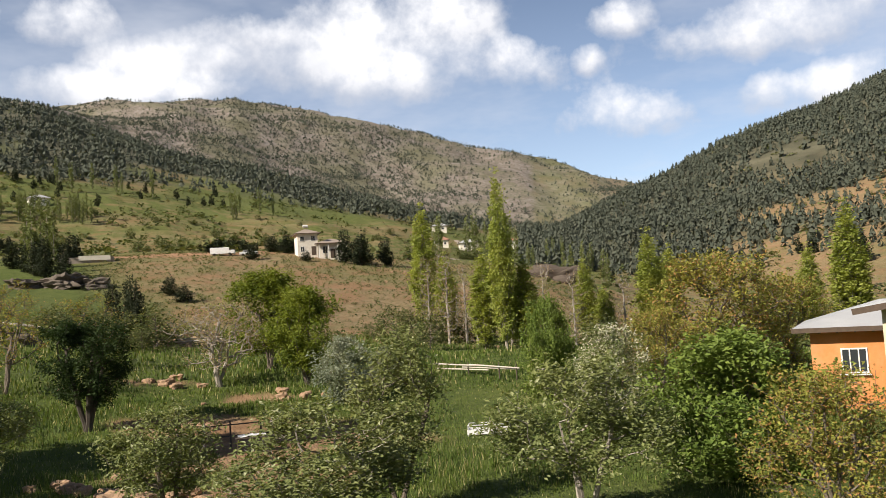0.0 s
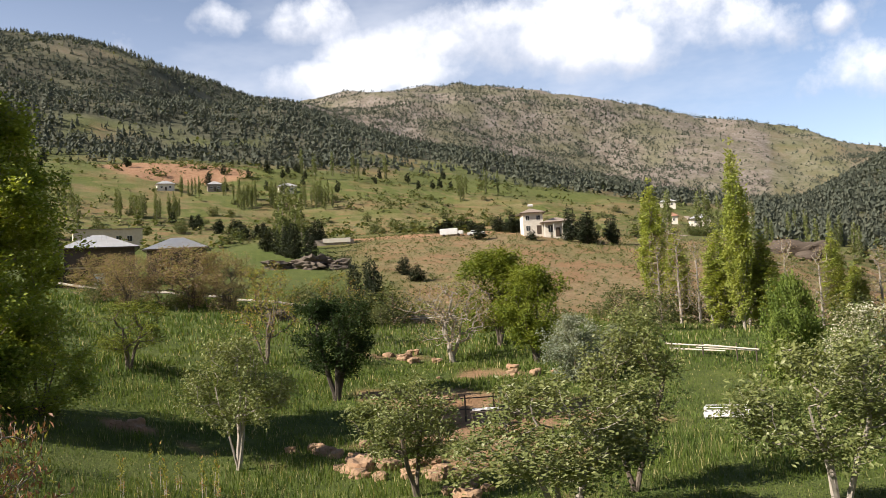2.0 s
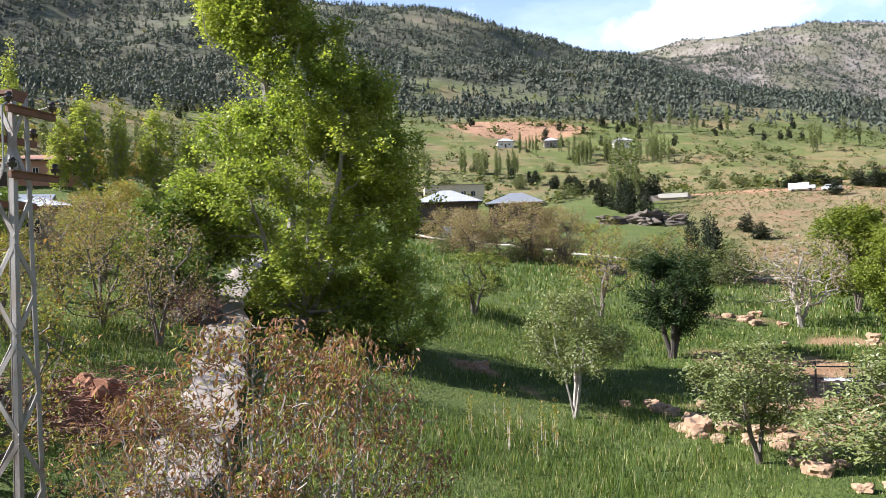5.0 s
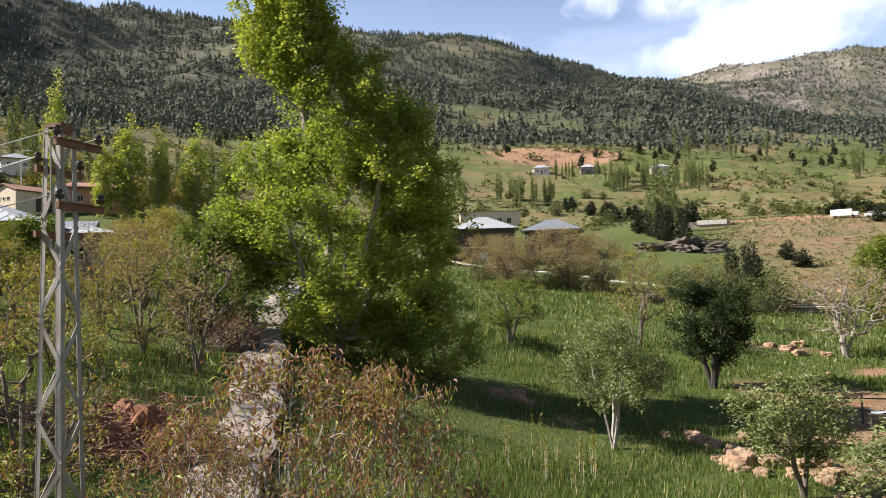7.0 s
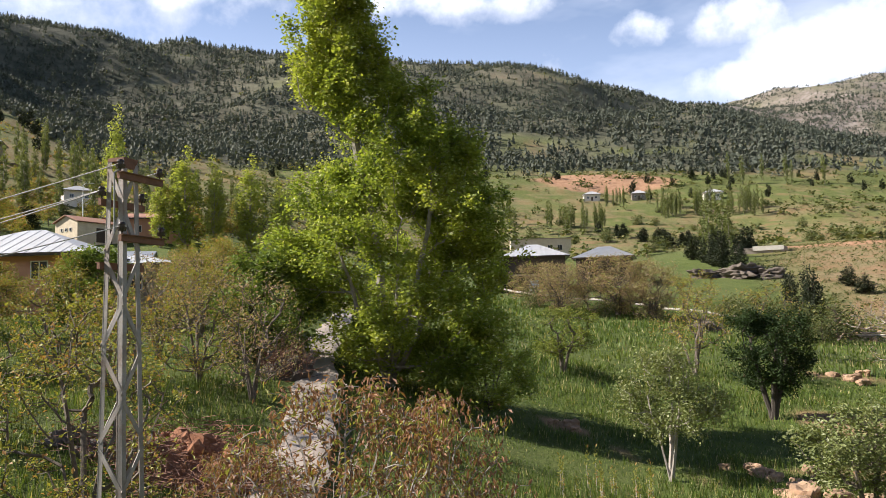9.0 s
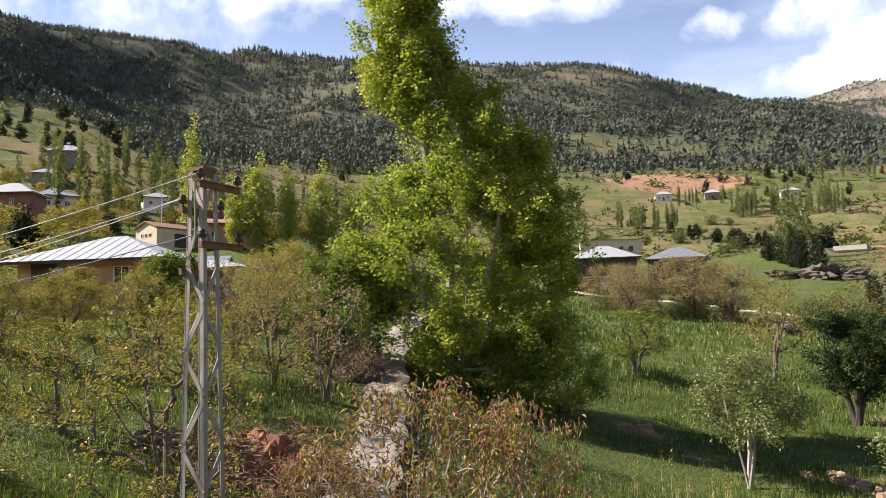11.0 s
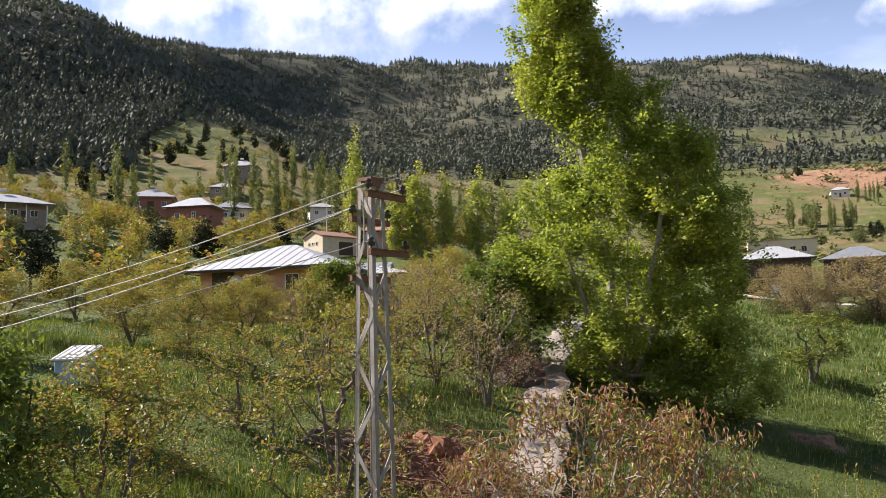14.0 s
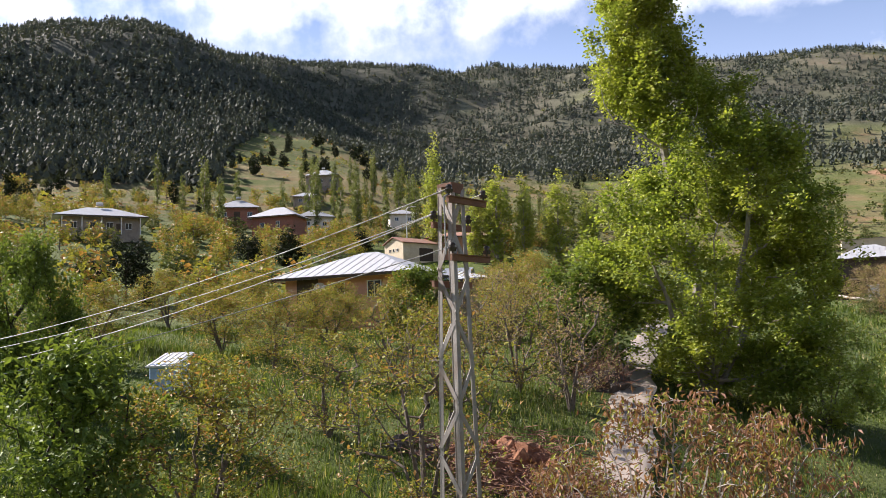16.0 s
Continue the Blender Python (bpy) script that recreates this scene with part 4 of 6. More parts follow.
M_CONCRETE = surface("dusty_concrete_track", (0.38, 0.32, 0.27), (0.31, 0.26, 0.22), 0.7, 0.92, bump=0.25, fine=9, stain=(0.30, 0.22, 0.16), amount=0.35)
M_WOOD = surface("grey_wood", (0.42, 0.36, 0.29), (0.27, 0.22, 0.17), 5, 0.85, bump=0.4)
M_REDTWIG = surface("rusty_dead_twigs", (0.24, 0.115, 0.07), (0.12, 0.06, 0.042), 5, 0.9, bump=0.3)
M_WOODDARK = surface("dark_wood", (0.11, 0.085, 0.065), (0.06, 0.046, 0.036), 5, 0.85, bump=0.4)
M_PALEPOLE = surface("peeled_pole", (0.60, 0.55, 0.48), (0.44, 0.39, 0.33), 4, 0.8, bump=0.3)
# near-black colour that paints the shade inside the open shed
M_BAYSHADE = surface("painted_bay_shade", (0.03, 0.026, 0.022), (0.018, 0.016, 0.014), 4, 0.9)


def glass_material():
    m, n, l, out = material("window_glass")
    bs = n.new("ShaderNodeBsdfPrincipled")
    bs.inputs["Base Color"].default_value = (0.035, 0.04, 0.045, 1)
    bs.inputs["Roughness"].default_value = 0.06
    bs.inputs["IOR"].default_value = 1.5
    l.new(bs.outputs[0], out.inputs[0])
    return m


M_GLASS = glass_material()

# ---- solid helpers ----


def box(bm, c, s, m=None, bevel=0.0):
    r = bmesh.ops.create_cube(bm, size=1.0, matrix=(m or Matrix()) @ Matrix.Translation(c) @ Matrix.Diagonal((*s, 1)))
    if bevel:
        es = {e for v in r["verts"] for e in v.link_edges}
        bmesh.ops.bevel(bm, geom=list(es), offset=bevel, segments=1, affect="EDGES")
    return bm


def boxes(*items, bevel=0.0):
    bm = bmesh.new()
    for c, s in items:
        box(bm, c, s, bevel=bevel)
    return bm


def rod(bm, a, b, r0, r1=None, k=8):
    a, b = Vector(a), Vector(b)
    q = (b - a).to_track_quat("Z", "Y").to_matrix().to_4x4()
    bmesh.ops.create_cone(bm, cap_ends=True, segments=k, radius1=r0, radius2=r0 if r1 is None else r1, depth=(b - a).length, matrix=Matrix.Translation((a + b) / 2) @ q)
    return bm


def bar(bm, a, b, w, t, up=(0, 0, 1)):
    """A flat bar from a to b, w wide, t thick, its flat side facing `up`."""
    a, b = Vector(a), Vector(b)
    z = (b - a).normalized()
    y = (Vector(up) - z * z.dot(Vector(up))).normalized()
    x = y.cross(z)
    m = Matrix((x, y, z)).transposed().to_4x4()
    m.translation = (a + b) / 2
    bmesh.ops.create_cube(bm, size=1.0, matrix=m @ Matrix.Diagonal((w, t, (b - a).length, 1)))
    return bm


def hip_roof(w, d, h, over, thick=0.12, ridge=None):
    """A hipped roof slab with eaves, its underside at z = 0."""
    W, D = w / 2 + over, d / 2 + over
    r = max(0.15, W - D) if ridge is None else ridge
    bm = bmesh.new()
    lo = [bm.verts.new(p) for p in ((-W, -D, 0), (W, -D, 0), (W, D, 0), (-W, D, 0))]
    hi = [bm.verts.new((v.co.x, v.co.y, thick)) for v in lo]
    a, b = bm.verts.new((-r, 0, h)), bm.verts.new((r, 0, h))
    bm.faces.new(lo[::-1])
    for i in range(4):
        j = (i + 1) % 4
        bm.faces.new((lo[i], lo[j], hi[j], hi[i]))
    for f in ((hi[0], hi[1], b, a), (hi[1], hi[2], b), (hi[2], hi[3], a, b), (hi[3], hi[0], a)):
        bm.faces.new(f)
    return bm


def roof_seams(w, d, h, over, thick, step, ridge=None):
    """Standing seams running up the front and back slopes of a hipped roof."""
    W, D = w / 2 + over, d / 2 + over
    r = max(0.15, W - D) if ridge is None else ridge
    out = []
    k = int(2 * W / step)
    for i in range(1, k):
        x = -W + 2 * W * i / k
        t = 1.0 if abs(x) <= r else max(0.0, (W - abs(x)) / (W - r))
        if t < 0.08:
            continue
        for s in (-1, 1):
            out.append(((x, s * D, thick + 0.015), (x, s * D * (1 - t), thick + 0.015 + (h - thick) * t)))
    return out


def gable_roof(w, d, h, over, thick=0.12):
    W, D = w / 2 + over, d / 2 + over
    bm = bmesh.new()
    pr = [(-D, 0), (0, h), (D, 0), (D, thick), (0, h + thick), (-D, thick)]
    ends = [[bm.verts.new((x, y, z)) for y, z in pr] for x in (-W, W)]
    bm.faces.new(ends[0])
    bm.faces.new(ends[1][::-1])
    for i in range(6):
        j = (i + 1) % 6
        bm.faces.new((ends[0][i], ends[1][i], ends[1][j], ends[0][j]))
    return bm


def window(parent, x, z, w, h, y, bars=1, side="front", half=None):
    """A framed window on the front (y) or on a flank (x = half) of a house."""
    m = pose(x, y, z) if side == "front" else pose(half, x, z, 0, 0, 90 if half > 0 else -90)
    f = 0.07 if w > 0.7 else 0.05
    items = [((0, -0.03, h / 2 - f / 2), (w, 0.08, f)), ((0, -0.03, -h / 2 + f / 2), (w, 0.08, f)), ((-w / 2 + f / 2, -0.03, 0), (f, 0.08, h - 2 * f)), ((w / 2 - f / 2, -0.03, 0), (f, 0.08, h - 2 * f))]
    for i in range(bars):
        items.append(((-w / 2 + w * (i + 1) / (bars + 1), -0.03, 0), (f * 0.8, 0.06, h - 2 * f)))
    win = part("window", boxes(*items), M_FRAME, parent, "white window frame")
    win.matrix_local = m
    part("pane", boxes(((0, -0.012, 0), (w - f, 0.02, h - f))), M_GLASS, win, "dark glass pane")
    return win


def house(name, label, x, y, turn, w, d, h, rise, wall, roof, over=0.6, wins=(), doors=(), shape="hip", seams=0.0, base=None, sink=1.2, heater=False, posts=0):
    """A house facing the viewer's terrace, turned by `turn` degrees. wins: (x, z, w, h) on the front; doors: (x, w, h)."""
    az = math.degrees(math.atan2(-x, y))
    z = rz(x, y) if base is None else base
    root = thing(name, label, "house", pose(x, y, z, 0, 0, az + turn))
    bm = boxes(((0, 0, (h - sink) / 2), (w, d, h + sink)))
    if shape == "gable":
        D = d / 2
        for s in (-1, 1):
            v = [bm.verts.new(p) for p in ((s * w / 2, -D, h), (s * w / 2, D, h), (s * w / 2, 0, h + rise * D / (D + over)))]
            v2 = [bm.verts.new((s * (w / 2 - 0.25), q.co.y, q.co.z)) for q in v]
            bm.faces.new(v)
            bm.faces.new(v2[::-1])
            for i in range(3):
                bm.faces.new((v[i], v[(i + 1) % 3], v2[(i + 1) % 3], v2[i]))
    part("wall", bm, wall, root)
    rise = rise * (1.4 if shape == "hip" and seams == 0 else 1.0)
    r = part("roof", hip_roof(w, d, rise, over) if shape == "hip" else gable_roof(w, d, rise, over) if shape == "gable" else boxes(((0, 0, 0.1), (w + 2 * over, d + 2 * over, 0.2))), roof, root)
    r.location = (0, 0, h + 0.004)
    W, D = w / 2 + over, d / 2 + over
    if shape == "hip":
        part("fascia", boxes(((0, -D - 0.02, 0.02), (2 * W, 0.04, 0.2)), ((0, D + 0.02, 0.02), (2 * W, 0.04, 0.2)), ((-W - 0.02, 0, 0.02), (0.04, 2 * D, 0.2)), ((W + 0.02, 0, 0.02), (0.04, 2 * D, 0.2))), M_EAVES, r)
        if seams:
            for a, b in roof_seams(w, d, rise, over, 0.12, seams):
                bm = bmesh.new()
                bar(bm, a, b, 0.05, 0.035)
                part("seam", bm, roof, r)
    for wx, wz, ww, wh in wins:
        window(root, wx, wz, ww, wh, -d / 2)
    for dx, dw, dh in doors:
        part("door", boxes(((dx, -d / 2 - 0.02, dh / 2), (dw, 0.05, dh))), M_EAVES, root, "dark wooden door")
    if heater:
        bm = bmesh.new()
        rod(bm, (-0.6, 0, rise + 0.75), (0.6, 0, rise + 0.75), 0.28, k=10)
        tank = part("water_heater", bm, M_METALWHITE, root, "white solar water tank on the roof")
        tank.location = (0, 0, h)
        part("collector", boxes(((0, -0.45, rise + 0.35), (1.2, 0.7, 0.06)), ((-0.5, 0, rise + 0.2), (0.05, 0.05, 0.9)), ((0.5, 0, rise + 0.2), (0.05, 0.05, 0.9))), M_STEEL, tank)
    for i in range(posts):
        px_ = -w / 2 + w * i / max(1, posts - 1)
        bm = bmesh.new()
        box(bm, (px_, -d / 2 - over * 0.75, h / 2), (0.16, 0.16, h))
        part("post", bm, M_FRAME, root, "white porch post")
    return root


# ---- houses ----
white_house = house("house", "cream two-storey house with a brown hipped roof on the slope", -61.8, 195.6, 8, 4.8, 6.0, 5.2, 1.0, M_WHITEWALL, M_TINBROWN, 0.7, [(-1.3, 4.0, 1.0, 1.2), (1.3, 4.0, 1.0, 1.2), (-1.3, 1.5, 1.0, 1.3)], [(1.4, 1.1, 2.1)], heater=True)
house("house", "low white wing of a house with a pillared porch", -56.2, 197.6, 8, 6.6, 6.0, 3.5, 1.0, M_WHITEWALL, M_TINBROWN, 0.9, [(-1.8, 2.0, 1.2, 1.8), (1.8, 2.0, 1.2, 1.8)], [(0, 1.1, 2.2)], posts=4)
house("house", "grey verandah house with a pale tin roof among trees", -164.1, -16.6, 4, 13.0, 8.5, 3.2, 1.7, M_GREYWALL, M_TINPALE, 1.5, [(-4.6, 1.7, 1.2, 1.2), (-1.4, 1.7, 1.2, 1.2), (1.4, 1.7, 1.2, 1.2), (4.6, 1.7, 1.2, 1.2)], [(3.0, 1.0, 2.1)], heater=True, posts=5)
house("house", "brick-red village house with a balcony and pale roof", -230.8, 12.0, -6, 10.5, 8.5, 4.6, 2.0, M_BRICKRED, M_TINPALE, 0.9, [(-3.3, 2.9, 1.3, 1.2), (3.3, 2.9, 1.3, 1.2)], [(0, 1.6, 3.6)], heater=True)
house("house", "dark red house with a grey tin roof", -201.1, 19.9, -25, 10.5, 8.0, 4.9, 2.0, M_BRICKRED, M_TINPALE, 0.9, [(-2.6, 3.0, 1.2, 1.2), (1.4, 3.0, 1.0, 1.6)], [(3.6, 1.0, 2.2)])
house("house", "white-walled house with a pale tin roof", -218.2, 30.5, 10, 8.5, 7.0, 3.9, 1.7, M_WHITEWALL, M_TINPALE, 0.8, [(-2.2, 2.2, 1.2, 1.2), (2.2, 2.2, 1.2, 1.2)])
house("house", "dark stone house high on the slope", -321.5, 49.4, -12, 12.0, 9.0, 5.6, 2.2, M_GREYWALL, M_TINPALE, 1.0, [(-3.8, 3.6, 1.3, 1.3), (0, 3.6, 1.3, 1.3), (3.8, 3.6, 1.3, 1.3)], [(-1.8, 1.2, 2.2)], heater=True)
house("house", "small grey house with a pale roof", -278.5, 37.0, 0, 9.0, 7.0, 2.6, 1.5, M_GREYWALL, M_TINPALE, 0.9, [(-2.2, 1.5, 1.2, 1.1), (2.2, 1.5, 1.2, 1.1)])
house("house", "white cottage with a flat-pitched tin roof", -237.4, 59.2, 8, 7.6, 6.5, 3.2, 1.3, M_WHITEWALL, M_TINPALE, 0.7, [(-1.9, 1.8, 1.1, 1.1), (1.9, 1.8, 1.1, 1.1)])
cream_hut = house("barn", "cream gabled barn with a faded red tile roof", -149.0, 38.6, 38, 8.2, 5.6, 3.2, 1.2, M_PLASTER, M_TILEROOF, 0.35, [], [(1.2, 3.2, 2.4)], shape="gable")
for k in (-1.0, 0.0, 1.0):
    window(cream_hut, k * 1.1, 2.0, 0.55, 0.6, 0, 0, "flank", -4.1)
house("house", "salmon-pink house with small white windows behind poplars", -151.5, 50.0, -4, 14.0, 7.0, 3.7, 1.0, M_SALMON, M_TILEROOF, 0.5, [(-4.6, 1.9, 1.0, 1.2), (-1.6, 1.9, 1.0, 1.2), (1.6, 1.9, 1.0, 1.2), (4.6, 1.9, 1.0, 1.2)], [(3.0, 1.0, 2.1)])
big_house = house("house", "pink house with a broad pale seamed tin roof", -66.6, 13.4, -28, 10.4, 9.0, 3.6, 2.3, M_SALMON, M_TINPALE, 1.0, [(-0.5, 2.6, 1.2, 1.3), (2.6, 2.6, 1.2, 1.3)], [(-3.2, 1.9, 3.6)], seams=0.8)
part("terracotta_panel", boxes(((-3.6, -4.36, 2.9), (1.9, 0.1, 2.1))), M_ORANGE, big_house, "rust-red panelled balcony wall")
bm = bmesh.new()
bmesh.ops.create_cone(bm, cap_ends=True, segments=18, radius1=0.45, radius2=0.42, depth=0.06, matrix=pose(-1.9, -4.9, 2.9, 65, 0, 20))
rod(bm, (-1.9, -4.9, 2.9), (-1.9, -4.3, 2.6), 0.03)
part("satellite_dish", bm, M_METALWHITE, big_house, "grey satellite dish")
house("house", "low annexe with a pale tin roof", -66.0, 20.6, -28, 7.0, 6.5, 3.0, 1.1, M_GREYWALL, M_TINPALE, 0.6, [(1.5, 1.7, 1.1, 1.1)], seams=0.7)
house("shed", "shed with a bluish corrugated roof", -86.0, 24.5, -10, 7.5, 5.0, 2.6, 0.9, M_GREYWALL, M_TIN, 0.4, [], [(0, 2.0, 2.0)], shape="gable")
house("house", "long flat-roofed cream building with openings", -176.0, 172.5, 4, 17.5, 8.0, 4.4, 0.3, M_PLASTER, M_TINBROWN, 0.3, [(-5.0, 1.8, 1.4, 1.6), (-2.0, 1.8, 1.4, 1.6), (2.6, 1.8, 1.4, 1.6), (5.4, 1.8, 1.4, 1.6)], [(0.4, 1.1, 2.2)], shape="flat")
house("barn", "low barn with a white hipped tin roof", -97.5, 93.6, 2, 9.6, 8.0, 4.6, 2.3, M_WOODDARK, M_TINPALE, 0.7, [], [(2.4, 2.6, 2.2)], seams=0.7)
house("barn", "grey-roofed barn partly hidden by trees", -95.5, 108.5, -5, 9.0, 7.0, 4.2, 1.5, M_WOODDARK, M_TIN, 0.6, [(-2, 1.6, 1, 1)])
shed = house("open_shed", "dark open timber shed with a pale panel", -91.5, 84.5, 3, 8.6, 4.6, 2.4, 0.5, M_WOODDARK, M_TINBROWN, 0.5, [], [], shape="flat")
# the wall is solid: a near-black sheet on it paints the bay's inner shade
part("bay", boxes(((-1.6, -2.33, 1.1), (4.2, 0.08, 2.0))), M_BAYSHADE, shed, "near-black sheet painting the shade inside the open bay")
part("panel", boxes(((2.2, -2.36, 0.9), (1.4, 0.06, 1.5))), M_BLUE, shed, "pale blue metal panel")
for hx, hy, hw, hl in [(-77.9, 526.3, 9.0, "white house far up the valley"), (-47.0, 415.9, 9.5, "pale house by the valley road"), (-62.0, 423.0, 7.0, "small pale house by the valley road"), (-269.0, 398.2, 10.0, "white house among poplars on the terraces"),
                       (-322.3, 359.1, 9.0, "pale-roofed house below the red clearing"), (-308.5, 383.8, 8.0, "brown-roofed house below the red clearing"), (-30.0, 470.0, 7.0, "cottage with red roof in the valley")]:
    house("house", hl, hx, hy, 6, hw, hw * 0.75, 3.6, 1.6, M_WHITEWALL if hw != 8.0 else M_GREYWALL, M_TINPALE if hw > 7.0 else M_TILEROOF, 0.7, [(-hw * 0.25, 1.9, 1.2, 1.2), (hw * 0.25, 1.9, 1.2, 1.2)], [(0, 1.0, 2.1)])

# orange neighbour house: wall towards the meadow, grey tin roof, boarded eaves
orange = thing("house", "orange plastered house with a grey tin roof", "house", pose(17.5, 47.0, -0.95, 0, 0, -19))
part("wall", boxes(((0, 0, 1.9), (9.0, 7.5, 6.2))), M_ORANGE, orange)
r = part("roof", hip_roof(9.0, 7.5, 1.3, 0.75, ridge=1.2), M_TINPALE, orange)
r.location = (0, 0, 5.0)
part("fascia", boxes(((0, -4.52, 0.0), (10.5, 0.05, 0.24)), ((-5.27, 0, 0.0), (0.05, 9.0, 0.24))), M_EAVES, r)
for i in range(13):
    bm = boxes(((-4.8 + i * 0.8, -4.1, -0.09), (0.1, 0.75, 0.14)))
    part("rafter_end", bm, M_EAVES, r)
for wx in (-2.55, 0.9):
    window(orange, wx, 3.4, 1.2, 1.25, -3.75, 2)
    part("sill", boxes(((wx, -3.84, 2.72), (1.4, 0.2, 0.06))), M_FRAME, orange, "white window sill")
part("plinth", boxes(((0, -3.8, 0.2), (9.1, 0.12, 1.6))), M_STONE, orange, "rough stone plinth")
cream_side = thing("house", "cream house corner with a ribbed grey roof", "house", pose(13.75, 39.2, -0.4, 0, 0, -24))
part("wall", boxes(((2.5, 0, 2.6), (5.0, 4.0, 6.0))), M_PLASTER, cream_side)
r = part("roof", boxes(((2.2, 0, 0.09), (6.4, 5.4, 0.14))), M_TIN, cream_side)
r.matrix_local = pose(0, 0, 5.65, 0, -9, 0)
for i in range(12):
    part("rib", boxes(((2.2, -2.45 + i * 0.445, 0.185), (6.4, 0.05, 0.05))), M_TIN, r)
part("fascia", boxes(((-1.02, 0, 0.02), (0.05, 5.5, 0.26)), ((2.2, -2.72, 0.02), (6.4, 0.05, 0.26))), M_EAVES, r)
window(cream_side, 1.7, 2.7, 1.1, 1.3, -2.0, 1)

# ---- track, lattice pylon and wires ----
track_pts = [(-13.8, 4.2), (-18.3, 8.0), (-22.6, 11.2), (-28.8, 15.2), (-37.8, 20.6), (-45.0, 25.4), (-56.0, 33.0), (-68.0, 41.0)]


def spline(pts, step):
    p = [Vector(q) for q in pts]
    out = []
    for i in range(len(p) - 1):
        a, b, c, d = p[max(0, i - 1)], p[i], p[i + 1], p[min(len(p) - 1, i + 2)]
        k = max(2, int((c - b).length / step))
        for j in range(k):
            t = j / k
            out.append(0.5 * ((2 * b) + (c - a) * t + (2 * a - 5 * b + 4 * c - d) * t * t + (3 * b - a - 3 * c + d) * t ** 3))
    return out + [p[-1]]


TRACK = spline(track_pts, 0.6)
tv, tf = [], []
for i, p in enumerate(TRACK):
    a, b = TRACK[max(0, i - 1)], TRACK[min(len(TRACK) - 1, i + 1)]
    t = (b - a).normalized()
    n = Vector((-t.y, t.x))
    zc = rz(p.x, p.y) + 0.14
    for k in range(7):
        s = -1 + k / 3
        q = p + n * s * (0.88 + 0.12 * math.sin(i * 0.9 + s * 2) * (abs(s) == 1))
        tv.append((q.x, q.y, max(zc, rz(q.x, q.y) + 0.12) + 0.02 - (0.12 if abs(s) == 1 else 0)))
for i in range(len(TRACK) - 1):
    for k in range(6):
        tf.append([i * 7 + k, i * 7 + k + 1, i * 7 + 8 + k, i * 7 + 7 + k])
tagged(link_mesh("road", tv, tf, M_CONCRETE, smooth=True), "narrow dusty concrete track with worn edges", "road", kind="structure")



def dirt_road(pts, half, label):
    """A strip of packed pale gravel laid on the slope."""
    line = spline(pts, 2.5)
    vs, fs = [], []
    for i, p in enumerate(line):
        t = (line[min(len(line) - 1, i + 1)] - line[max(0, i - 1)]).normalized()
        for k in (-1, -0.4, 0.4, 1):
            q = p + Vector((-t.y, t.x)) * half * k * (1 + 0.15 * math.sin(i * 1.7 + k))
            vs.append((q.x, q.y, max(rz(q.x, q.y), rz(p.x, p.y)) + (0.30 if abs(k) < 1 else -0.3)))
        if i:
            fs += [[4 * i - 4 + k, 4 * i - 3 + k, 4 * i + 1 + k, 4 * i + k] for k in range(3)]
    tagged(link_mesh("road", vs, fs, M_CONCRETE, smooth=True), label, "road", kind="structure")


dirt_road([(-183.0, 247.0), (-168.0, 240.0), (-150.0, 224.0), (-128.0, 194.0), (-108.0, 170.0)], 2.0, "pale gravel road climbing the terraces")
dirt_road([(-40.0, 262.0), (-20.0, 300.0), (-24.0, 350.0), (-44.0, 405.0), (-60.0, 470.0)], 2.0, "pale valley road beside the gully")

PX, PY = -11.72, 2.98
pz = rz(PX, PY) - 0.1
PH = 8.85 - pz
pylon = thing("lattice_pylon", "rusty grey steel lattice power pylon", "pylon", pose(PX, PY, pz, 0, 0, 76 + 45))


def half_at(z):
    return 0.26 - (0.26 - 0.128) * z / PH


for sx, sy in ((-1, -1), (1, -1), (1, 1), (-1, 1)):
    bm = bmesh.new()
    a, b = half_at(0), half_at(PH)
    bar(bm, (sx * a, sy * (a - 0.03), 0), (sx * b, sy * (b - 0.03), PH), 0.008, 0.075, (0, 1, 0))
    bar(bm, (sx * (a - 0.03), sy * a, 0), (sx * (b - 0.03), sy * b, PH), 0.075, 0.008, (0, 1, 0))
    part("leg", bm, M_STEEL, pylon, "angle-steel leg")
levels = 13
for f in range(4):
    rot = Matrix.Rotation(f * math.pi / 2, 4, "Z")
    for i in range(levels):
        z0, z1 = PH * i / levels, PH * (i + 1) / levels
        s = 1 if (i + f) % 2 else -1
        a = rot @ Vector((s * half_at(z0), -half_at(z0) - 0.006, z0 + 0.04))
        b = rot @ Vector((-s * half_at(z1), -half_at(z1) - 0.006, z1 - 0.04))
        bm = bmesh.new()
        bar(bm, a, b, 0.062, 0.007, rot @ Vector((0, -1, 0)))
        part("brace", bm, M_STEEL, pylon)
part("cap", boxes(((0, 0, PH + 0.02), (0.27, 0.27, 0.05)), ((0, -0.12, PH - 0.05), (0.25, 0.03, 0.1))), M_RUST, pylon, "rusty top plate")
INS = []
